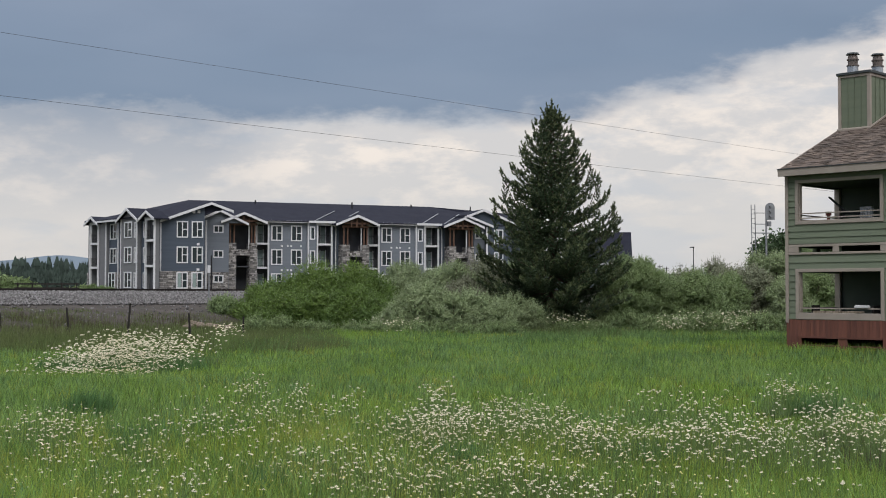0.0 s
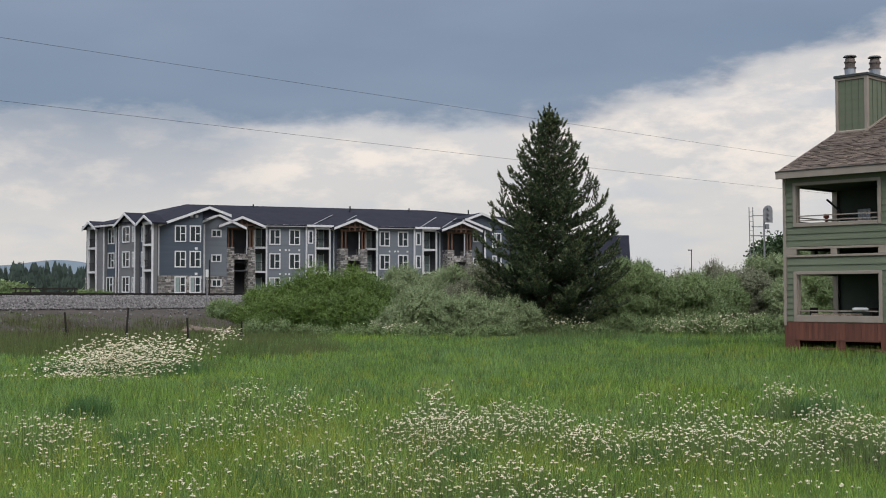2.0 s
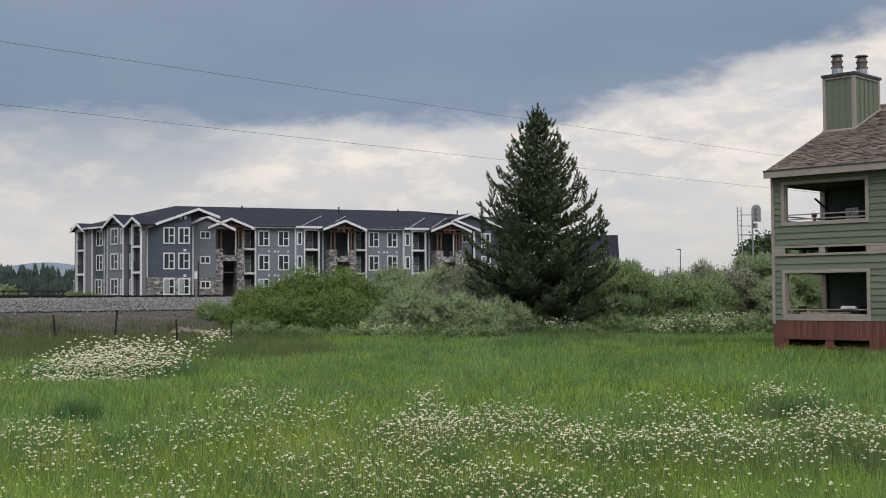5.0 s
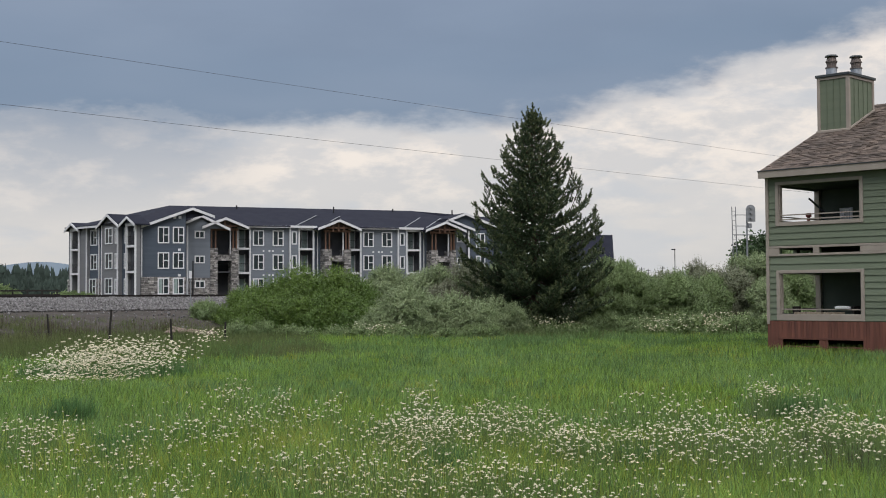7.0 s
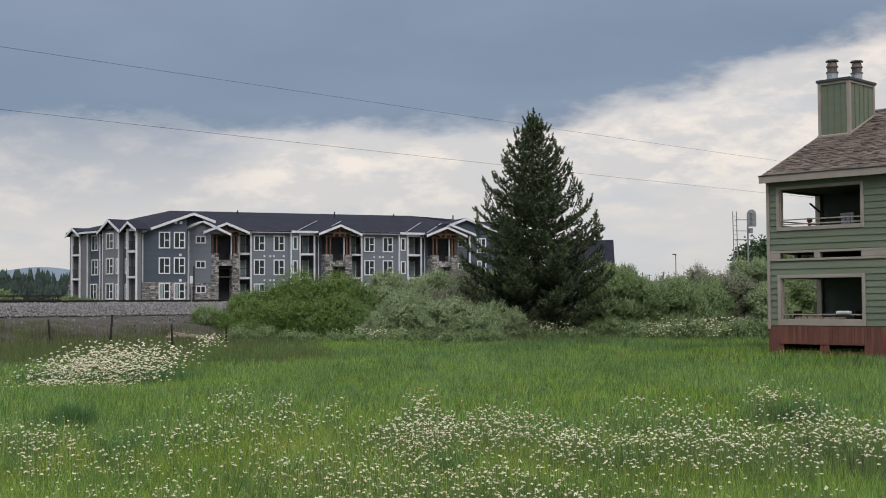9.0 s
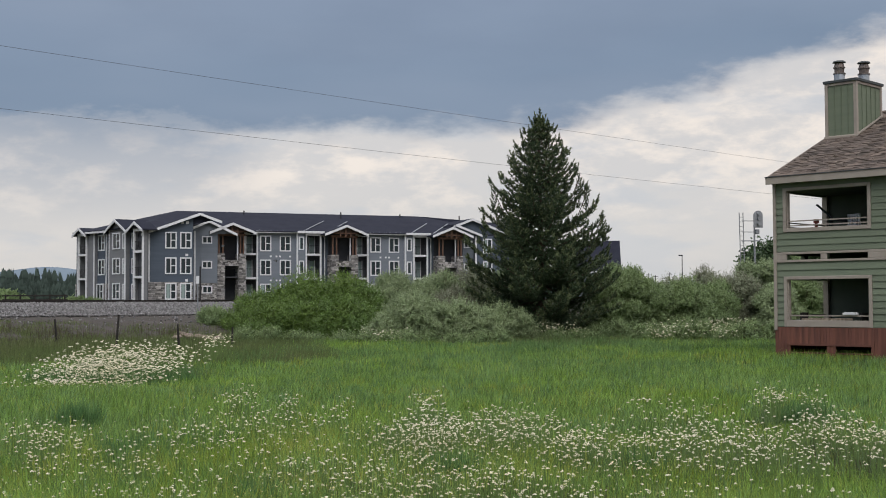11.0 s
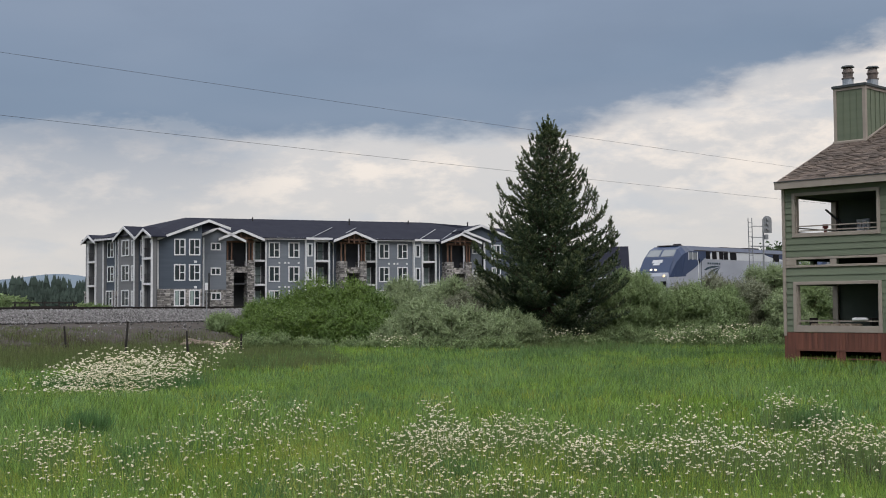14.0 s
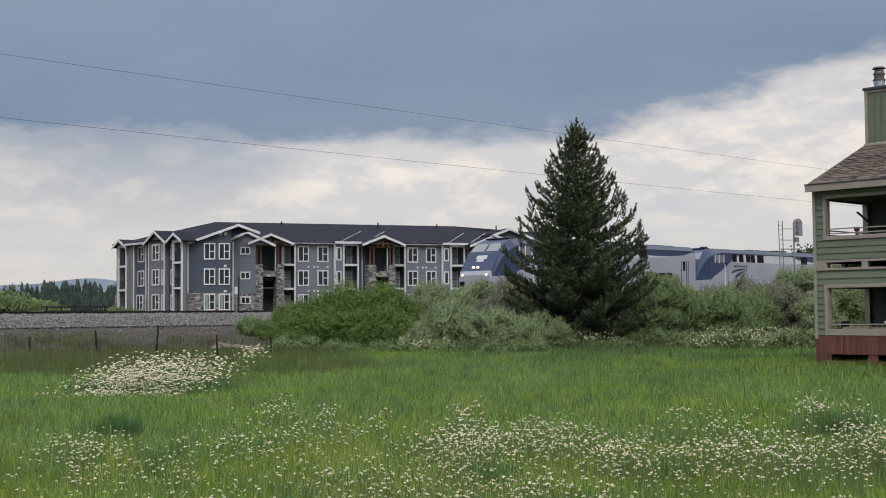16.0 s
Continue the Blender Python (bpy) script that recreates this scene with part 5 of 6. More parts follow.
def meadow():
    rng = np.random.default_rng(11)
    for n, d0, d1, w0, w1, segs in ((250000, 7.5, 16.0, 0.006, 0.012, 2), (210000, 16.0, 32.0, 0.010, 0.019, 2), (300000, 32.0, 66.0, 0.022, 0.045, 1)):
        for k, (m, share, lab) in enumerate(((M_GRASS, 0.56, "tall lush green meadow grass"), (M_GRASS_LIME, 0.44 if d0 < 10 else 0.10, "tall yellow-green meadow grass"), (M_GRASS_COOL, 0.14 if d0 < 10 else 0.32, "tall blue-green meadow grass"))):
            x, y, tall = spread(rng, int(n * share), d0, d1, 0.9)
            p = across(x, y)
            keep = (p > 13 + 3 * patchy(x, y, 0.3, 4)) | (x > -2) & (p > 7)
            dry = (p < 19 + 4 * patchy(x, y, 0.25, 7)) & (x < -3)
            keep &= ~(dry & (rng.uniform(0, 1, len(x)) < 0.8))
            # lime and cool grass keep to patches of their own
            if k:
                field = patchy(x, y, 0.45, 30 + k) + 0.6 * patchy(x, y, 1.7, 40 + k)
                keep &= (field > 0.0) | (rng.uniform(0, 1, len(x)) < 0.35)
            x, y, tall = x[keep], y[keep], tall[keep]
            h = rng.uniform(0.28, 0.42, len(x)) * tall * (1 + 0.22 * patchy(x, y, 0.5, 3)) * (0.82 if d0 < 10 else 0.72 if d0 < 20 else 0.66) * np.where(np.hypot(x - 11.5, y - 36.5) < 4.0, 1.45, 1.0)
            blades("meadow_grass", x, y, h, rng.uniform(w0, w1, len(x)), m, lab, rng, 0.62 if segs == 2 else 0.62, segs)
    # the meadow goes on round and behind the camera
    n = 150000
    a, r = rng.uniform(0, math.tau, n), 1.3 + 64 * rng.uniform(0, 1, n) ** 1.2
    x, y = r * np.cos(a), r * np.sin(a)
    keep = ((y < 7.5) | (np.abs(x) > 0.39 * y)) & (across(x, y) > 14) & ~((np.abs(x - 16.5) < 8.5) & (np.abs(y - 38.5) < 8.5))
    x, y, r = x[keep], y[keep], r[keep]
    blades("meadow_grass", x, y, rng.uniform(0.2, 0.5, len(x)), 0.016 + r * 0.0011, M_GRASS, "tall lush green meadow grass", rng, 0.5, 1)
    # dry grass along the foot of the bank
    x, y, _ = spread(rng, 210000, 36.0, 72.0)
    p = across(x, y)
    keep = (p > 5.2 - 1.0 * (patchy(x, y, 1.1, 14) > 0.0) + 2.0 * (patchy(x, y, 0.4, 15) > 0.35)) & (p < 20 + 4 * patchy(x, y, 0.25, 7)) & (x < 8)
    x, y = x[keep], y[keep]
    blades("dry_grass", x, y, rng.uniform(0.18, 0.46, len(x)) * np.interp(across(x, y), [4.3, 7.5], [0.45, 1]), rng.uniform(0.015, 0.03, len(x)), M_GRASS_DRY, "dry olive-brown grass along the railway bank", rng, 0.5, 1)
    x, y, _ = spread(rng, 60000, 36.0, 66.0)
    p = across(x, y)
    keep = (p > 5.6) & (p < 9.6) & (x < -6) & (patchy(x, y, 0.35, 21) > 0.22)
    x, y = x[keep], y[keep]
    blades("seed_grass", x, y, rng.uniform(0.3, 0.62, len(x)), rng.uniform(0.014, 0.026, len(x)), M_GRASS_RED, "reddish-brown seeding grass below the bank", rng, 0.3, 1)
    # brown seed stalks among the near flowers
    for cx, cy, rx, ry, n in ((0.4, 9.6, 1.2, 0.9, 900), (-0.2, 13.6, 0.7, 1.5, 700), (2.4, 12.6, 1.2, 1.2, 600), (4.2, 12.8, 0.7, 1.2, 600), (-0.9, 10.6, 0.7, 0.8, 350)):
        a, q = rng.uniform(0, math.tau, n), np.sqrt(rng.uniform(0, 1, n))
        blades("seed_stalks", cx + rx * q * np.cos(a), cy + ry * q * np.sin(a), rng.uniform(0.3, 0.6, n), rng.uniform(0.004, 0.008, n), M_GRASS_RED, "thin brown seed stalks among the flowers", rng, 0.3, 1)
    # dry weeds beside the house, and coarse tussocks over the far meadow
    n = 2500
    a, q = rng.uniform(0, math.tau, n), np.sqrt(rng.uniform(0, 1, n))
    x, y = 16.2 + 2.5 * q * np.cos(a), 60.5 + 1.6 * q * np.sin(a)
    blades("dry_weeds", x, y, rng.uniform(0.2, 0.85, n), rng.uniform(0.03, 0.06, n), M_GRASS_DRY, "dry brown weeds beside the house", rng, 0.7, 2)
    k, n = 90, 230
    d = rng.uniform(26, 54, k)
    c = np.stack([rng.uniform(-0.2, 0.27, k) * d, d], 1)
    c[60:] = np.stack([rng.uniform(1.0, 9.0, 30), rng.uniform(44, 55, 30)], 1)
    r = rng.uniform(0.3, 0.95, k)
    a, q = rng.uniform(0, math.tau, (k, n)), np.sqrt(rng.uniform(0, 1, (k, n)))
    x, y = (c[:, :1] + 1.5 * r[:, None] * q * np.cos(a)).ravel(), (c[:, 1:] + r[:, None] * q * np.sin(a)).ravel()
    h = np.repeat(rng.uniform(0.32, 0.58, k), n) * rng.uniform(0.6, 1.1, k * n) * (1.1 - 0.6 * q.ravel() ** 2)
    away = ((np.abs(x - 16.5) > 7.5) | (np.abs(y - 38.5) > 8.0)) & (across(x, y) > 17)
    blades("tussock_grass", x[away], y[away], h[away], rng.uniform(0.018, 0.036, int(away.sum())), M_TUSSOCK, "coarse dark green tussocks in the far meadow", rng, 0.8, 1)
    # darker sedge tufts
    for cx, cy, r, n in ((-5.1, 17.2, 0.24, 800), (-3.6, 13.7, 0.22, 240), (0.0, 11.9, 0.22, 420), (-3.0, 14.4, 0.5, 350), (1.7, 12.4, 0.34, 330), (5.15, 18.4, 0.3, 420),
                         (-0.9, 15.0, 0.4, 260), (-7.6, 28.2, 1.5, 3000), (-8.2, 27.4, 0.9, 700), (-1.6, 10.4, 0.15, 140), (-3.3, 12.6, 0.18, 200)):
        a, q = rng.uniform(0, math.tau, n), r * np.sqrt(rng.uniform(0, 1, n))
        x, y = cx + q * np.cos(a) * 1.3, cy + q * np.sin(a)
        blades("sedge_tuft", x, y, rng.uniform(0.34, 0.60, n), rng.uniform(0.008, 0.015, n), M_GRASS_BLUE, "dark blue-green sedge tuft in the meadow", rng, 0.4, 2)


meadow()


def flowers():
    """Flat white flower heads on thin stalks, in drifts: centre x, distance, half width, half depth, number, height."""
    near = ((-0.21, 13.9, 0.72, 2.2, 480, 0.60), (0.75, 14.2, 0.8, 2.0, 260, 0.60), (1.3, 12.7, 0.36, 1.2, 130, 0.58), (1.9, 12.4, 0.8, 1.7, 230, 0.56),
              (2.7, 13.3, 0.95, 2.3, 230, 0.56), (3.3, 12.2, 0.45, 1.2, 150, 0.56), (4.3, 13.6, 0.55, 2.6, 380, 0.58), (4.7, 18.4, 0.34, 0.5, 55, 0.62),
              (5.2, 18.2, 0.2, 0.5, 24, 0.62), (0.1, 9.9, 1.2, 1.5, 480, 0.52), (-0.95, 10.9, 1.0, 1.7, 200, 0.52), (1.05, 8.8, 0.65, 0.55, 130, 0.5),
              (-2.5, 15.3, 1.05, 2.7, 230, 0.56))
    beside = ((-3.2, 18.1, 0.28, 1.5, 45, 0.6), (-2.25, 17.9, 0.16, 0.8, 28, 0.6), (-1.6, 17.1, 0.3, 0.9, 28, 0.6),
              (-2.95, 12.2, 0.35, 0.7, 60, 0.55), (-3.7, 12.3, 0.7, 1.9, 110, 0.55), (-4.4, 13.9, 0.4, 0.8, 55, 0.55), (-4.8, 13.3, 0.3, 1.4, 60, 0.55),
              (-2.1, 9.9, 1.1, 1.5, 120, 0.5), (-2.4, 8.7, 0.15, 0.25, 9, 0.62), (-0.35, 18.0, 0.2, 1.0, 45, 0.62), (2.2, 9.9, 0.9, 1.9, 50, 0.5),
              (2.85, 9.3, 0.25, 0.7, 24, 0.5), (3.2, 17.0, 0.9, 2.3, 60, 0.56))
    beyond = ((-7.65, 28.6, 1.70, 3.2, 1000, 0.92), (-8.1, 28.2, 1.1, 2.3, 420, 0.94),
              (-7.0, 37.0, 0.45, 2.2, 60, 0.85), (-6.6, 28.5, 0.5, 2.6, 60, 0.8), (11.6, 56.5, 2.0, 1.3, 130, 1.0), (13.4, 57.5, 1.4, 1.0, 90, 1.05), (9.6, 55.8, 0.9, 1.2, 70, 0.9),
              (4.4, 55.2, 1.7, 0.6, 80, 0.85), (-2.5, 51.5, 2.2, 1.0, 60, 0.7), (0.0, 12.5, 5.0, 4.0, 220, 0.52), (-2.5, 11.0, 2.6, 2.4, 160, 0.5))
    rng = np.random.default_rng(23)
    pts = []
    for cx, cy, rx, ry, n, h in near + beside + beyond:
        n = int(n * (0.95 if cy < 12.5 else 1.2 if cx < -1 and cy < 20 else 1.5))
        a, q = rng.uniform(0, math.tau, n), np.sqrt(rng.uniform(0, 1, n)) * rng.uniform(0.6, 1.2, n)
        x, y = cx + rx * q * np.cos(a), cy + ry * q * np.sin(a)
        # heads stand in plants, and plants in clumps
        g = max(1, n // 16)
        clump = rng.integers(0, g, n)
        plant = rng.integers(0, max(1, n // 4), n)
        x, y = 0.5 * (x[clump] + x[plant]), 0.5 * (y[clump] + y[plant])
        x, y = cx + (x - cx) * 1.42 + rng.normal(0, 0.07, n), cy + (y - cy) * 1.42 + rng.normal(0, 0.10, n)
        low = 0.35 if cy > 50 else 0.72
        if 22 < cy < 33:
            h = h * np.clip(0.66 + (y - cy) / (2.2 * ry), 0.34, 1.05)
        elif cy < 22:
            h = h * rng.uniform(0.72, 1.12, max(1, n // 4))[plant]
        pts.append(np.stack([x, y, h * rng.uniform(low, 1.08, n)], 1))
    pts = np.concatenate(pts)
    n = len(pts)
    base = np.stack([pts[:, 0], pts[:, 1], land(pts[:, 0], pts[:, 1])], 1)
    top = base + np.stack([rng.normal(0, 0.04, n), rng.normal(0, 0.04, n), pts[:, 2]], 1)
    # flower heads: seven small discs on a flat dome
    nd = 7
    tilt = rng.normal(0, 0.3, (n, 1))
    r = np.interp(pts[:, 1], [9, 14, 22, 30, 60], [0.0094, 0.0114, 0.0150, 0.0235, 0.029]) * rng.uniform(0.6, 1.4, n)
    ang = rng.uniform(0, math.tau, (n, 1)) + np.arange(nd)[None] * math.tau / 6
    rad = np.where(np.arange(nd)[None] == 6, 0, 1) * r[:, None] * rng.uniform(0.55, 0.95, (n, nd))
    c = top[:, None] + np.stack([rad * np.cos(ang), rad * np.sin(ang), -rad * 0.42 + rng.uniform(-0.004, 0.004, (n, nd)) + rad * np.sin(ang) * tilt], 2)
    s = (r[:, None] * rng.uniform(0.50, 0.72, (n, nd)))[:, :, None, None]
    disc = np.array([[0, 0, 0.42]] + [[math.cos(k * math.tau / 5), math.sin(k * math.tau / 5), -0.34] for k in range(5)])
    v = c[:, :, None] + disc[None, None] * s
    f = np.array([[0, 1 + k, 1 + (k + 1) % 5] for k in range(5)])
    m = n * nd
    ob = soup("yarrow_blossoms", v.reshape(-1, 3), (np.arange(m)[:, None, None] * 6 + f[None]).reshape(-1, 3), M_PETAL)
    tagged(ob, "flat white yarrow flower heads in drifts across the meadow", "flowers", kind="stuff")
    # small yellow flowers low in the near grass
    k = 420
    a, q = rng.uniform(0, math.tau, k), np.sqrt(rng.uniform(0, 1, k))
    x, y = np.where(np.arange(k) < 240, -2.6 + 1.9 * q * np.cos(a), 0.6 + 2.0 * q * np.cos(a)), 10.0 + 2.0 * q * np.sin(a)
    c = np.stack([x, y, land(x, y) + rng.uniform(0.28, 0.46, k)], 1)
    v = c[:, None] + disc[None] * rng.uniform(0.006, 0.012, (k, 1, 1))
    ob = soup("yellow_blossoms", v.reshape(-1, 3), (np.arange(k)[:, None, None] * 6 + f[None]).reshape(-1, 3), M_PETAL_GOLD)
    tagged(ob, "small yellow flowers low among the meadow grass", "flowers", kind="stuff")
    # feathery dark leaves at the foot of the flowering plants
    j = np.repeat(np.nonzero((pts[:, 1] < 33))[0], 3)
    x, y = pts[j, 0] + rng.normal(0, 0.07, len(j)), pts[j, 1] + rng.normal(0, 0.10, len(j))
    blades("yarrow_leaves", x, y, pts[j, 2] * rng.uniform(0.45, 0.88, len(j)), rng.uniform(0.010, 0.022, len(j)), M_YARROW, "feathery grey-green yarrow leaves under the flowers", rng, 0.8, 1)
    w = 0.004
    v = np.stack([base + [w, 0, 0], base - [w, 0, 0], top - [w * 0.6, 0, 0.004], top + [w * 0.6, 0, -0.004]], 1)
    ob = soup("yarrow_stalks", v.reshape(-1, 3), np.arange(n * 4).reshape(-1, 4), M_STEM)
    tagged(ob, "thin green yarrow stalks in the meadow", "flowers", kind="stuff")


flowers()


def needles(rng, a, b, per_metre, size):
    """Needles standing off the twigs that run from a to b (n, 3)."""
    ax = b - a
    ln = np.linalg.norm(ax, axis=1)
    n = np.maximum(2, (ln * per_metre).astype(int))
    i = np.repeat(np.arange(len(a)), n)
    t = rng.uniform(0, 1.0, len(i))[:, None]
    u = (ax / (ln[:, None] + 1e-6))[i]
    p = a[i] + ax[i] * t
    d = rng.normal(0, 1, p.shape) * 0.75 + u * 0.85
    d /= np.linalg.norm(d, axis=1, keepdims=True)
    s = np.cross(d, rng.normal(0, 1, p.shape))
    s /= np.linalg.norm(s, axis=1, keepdims=True)
    tip = p + d * size * rng.uniform(0.6, 1.2, (len(i), 1))
    return np.stack([p - s * 0.020, p + s * 0.020, tip], 1).reshape(-1, 3)


def pine():
    x0, y0 = 4.20, 58.0
    z0 = float(land(x0, y0))
    tree = thing("pine_tree", "tall dense dark green pine tree standing in the meadow", "tree", Matrix.Translation((x0, y0, z0)))
    rng = np.random.default_rng(31)
    H = 10.5
    bm = bmesh.new()
    for i in range(10):
        a, b = i / 10, (i + 1) / 10
        tube(bm, (0.05 * math.sin(a * 5), 0, H * a - (0.1 if i == 0 else 0)), (0.05 * math.sin(b * 5), 0, H * b), 0.19 * (1 - a) + 0.012, 0.19 * (1 - b) + 0.010, 9)
    part("trunk", bm, M_BARK, tree)
    zr = [0.4, 0.9, 1.6, 2.6, 4.0, 5.2, 6.4, 7.4, 8.4, 9.2, 9.8, 10.25]
    rr = [2.1, 2.8, 3.15, 3.25, 2.98, 2.5, 1.9, 1.42, 0.96, 0.54, 0.28, 0.08]
    limbs = bmesh.new()
    old, young = [], []

    def shoot(a, d, length, fresh):
        """A short twig that bends upwards, in two pieces."""
        d = d / np.linalg.norm(d)
        m = a + d * length * 0.55
        e = d + np.array([0, 0, 0.75])
        e = m + e / np.linalg.norm(e) * length * 0.45
        old.append((a, m))
        (young if fresh else old).append((m, e))

    z = 0.40
    while z < H - 0.30:
        whorl = int(rng.integers(6, 8)) if z < 8.5 else 5
        ph = rng.uniform(0, math.tau)
        for k in range(whorl):
            a = ph + k * math.tau / whorl + rng.normal(0, 0.16)
            R = np.interp(z, zr, rr) * rng.choice([0.74, 0.9, 1.0, 1.04, 1.1]) * rng.uniform(0.94, 1.06)
            out = np.array([math.cos(a), math.sin(a), 0])
            side = np.array([-math.sin(a), math.cos(a), 0])
            up = np.array([0, 0, 1.0])
            rise = np.interp(z, [0.4, 2.0, 5, 8, 10.3], [0.02, 0.10, 0.30, 0.60, 1.0]) * R + rng.normal(0, 0.05) * R
            dip = -0.16 * R * (1 - z / H)
            root = np.array([0, 0, z + rng.uniform(-0.1, 0.1)])
            n = max(3, int(R / 0.17))
            wob = rng.normal(0, 0.10)
            pt = lambda f: root + out * R * f + up * (rise * f ** 2.2 + dip * math.sin(f * math.pi)) + side * wob * R * f * f
            prev = root
            for i in range(1, n + 1):
                f = i / n
                q = pt(f)
                if i % 2 == 0 or i == n:
                    bar(limbs, prev, q, 0.055 * (1 - f) + 0.014)
                    prev = q
                if f < 0.20:
                    continue
                fresh = f > 0.62 and rng.random() < 0.75
                w = (0.13 + 0.36 * math.sin(min(1.0, 1.25 * (1 - f) + 0.12) * math.pi * 0.5)) * min(1.35, R * 0.68)
                for sgn in (-1, 1):
                    if rng.random() < 0.90:
                        shoot(q, side * sgn * 1.0 + out * rng.uniform(0.3, 0.9) + up * rng.uniform(-0.05, 0.5), w * rng.uniform(0.75, 1.2) + 0.10, fresh)
                if rng.random() < 0.6:
                    shoot(q, up * rng.uniform(0.5, 1.1) + out * 0.6 + side * rng.normal(0, 0.5), rng.uniform(0.14, 0.28), fresh)
            q = pt(1.0)
            shoot(q, out * rng.uniform(0.3, 0.8) + up * rng.uniform(0.7, 1.3), rng.uniform(0.26, 0.46), True)
            for _ in range(2):
                shoot(q, out * 0.4 + side * rng.normal(0, 0.7) + up * 0.9, rng.uniform(0.15, 0.28), True)
        z += rng.uniform(0.22, 0.29) if z < 4.5 else rng.uniform(0.27, 0.34) if z < 8.6 else 0.24
    # the leader, and side branches that have turned upright
    for sx, sy, zb, zt, w in ((0.0, 0.0, 9.5, 10.75, 0.13), (0.14, 0.05, 9.3, 10.4, 0.13), (-0.18, 0.0, 9.2, 10.3, 0.14), (0.36, 0.1, 9.0, 10.0, 0.15), (-0.42, 0.1, 8.8, 9.8, 0.16), (1.02, -0.3, 7.7, 9.15, 0.2), (2.86, -0.3, 4.2, 5.95, 0.24),
                              (2.1, -0.6, 5.6, 7.0, 0.24), (-2.15, -0.2, 5.9, 7.1, 0.2), (-2.62, 0.2, 4.7, 5.9, 0.2), (-1.22, 0.2, 7.6, 8.8, 0.2), (1.85, 0.4, 6.6, 7.75, 0.18)):
        bar(limbs, (sx * 0.7, sy * 0.7, zb - 0.4), (sx, sy, zt - 0.2), 0.03)
        for zz in np.arange(zb, zt - 0.16, 0.09):
            f = (zz - zb) / (zt - zb)
            a = rng.uniform(0, math.tau)
            shoot(np.array([sx, sy, zz]), np.array([math.cos(a), math.sin(a), rng.uniform(0.5, 1.3)]), w * (1.5 - f) * rng.uniform(0.8, 1.3) + 0.08, True)
        shoot(np.array([sx, sy, zt - 0.25]), np.array([0.02, 0, 1.0]), 0.3, True)
    part("branchwork", limbs, M_BARK, tree)
    for name, segs, m, per in (("crown", old, M_NEEDLE, 125), ("young_growth", young, M_NEEDLE_NEW, 175)):
        ab = np.array(segs)
        v = needles(rng, ab[:, 0], ab[:, 1], per, 0.108 if m is M_NEEDLE else 0.090)
        soup(name, v, np.arange(len(v)).reshape(-1, 3), m, tree)


pine()


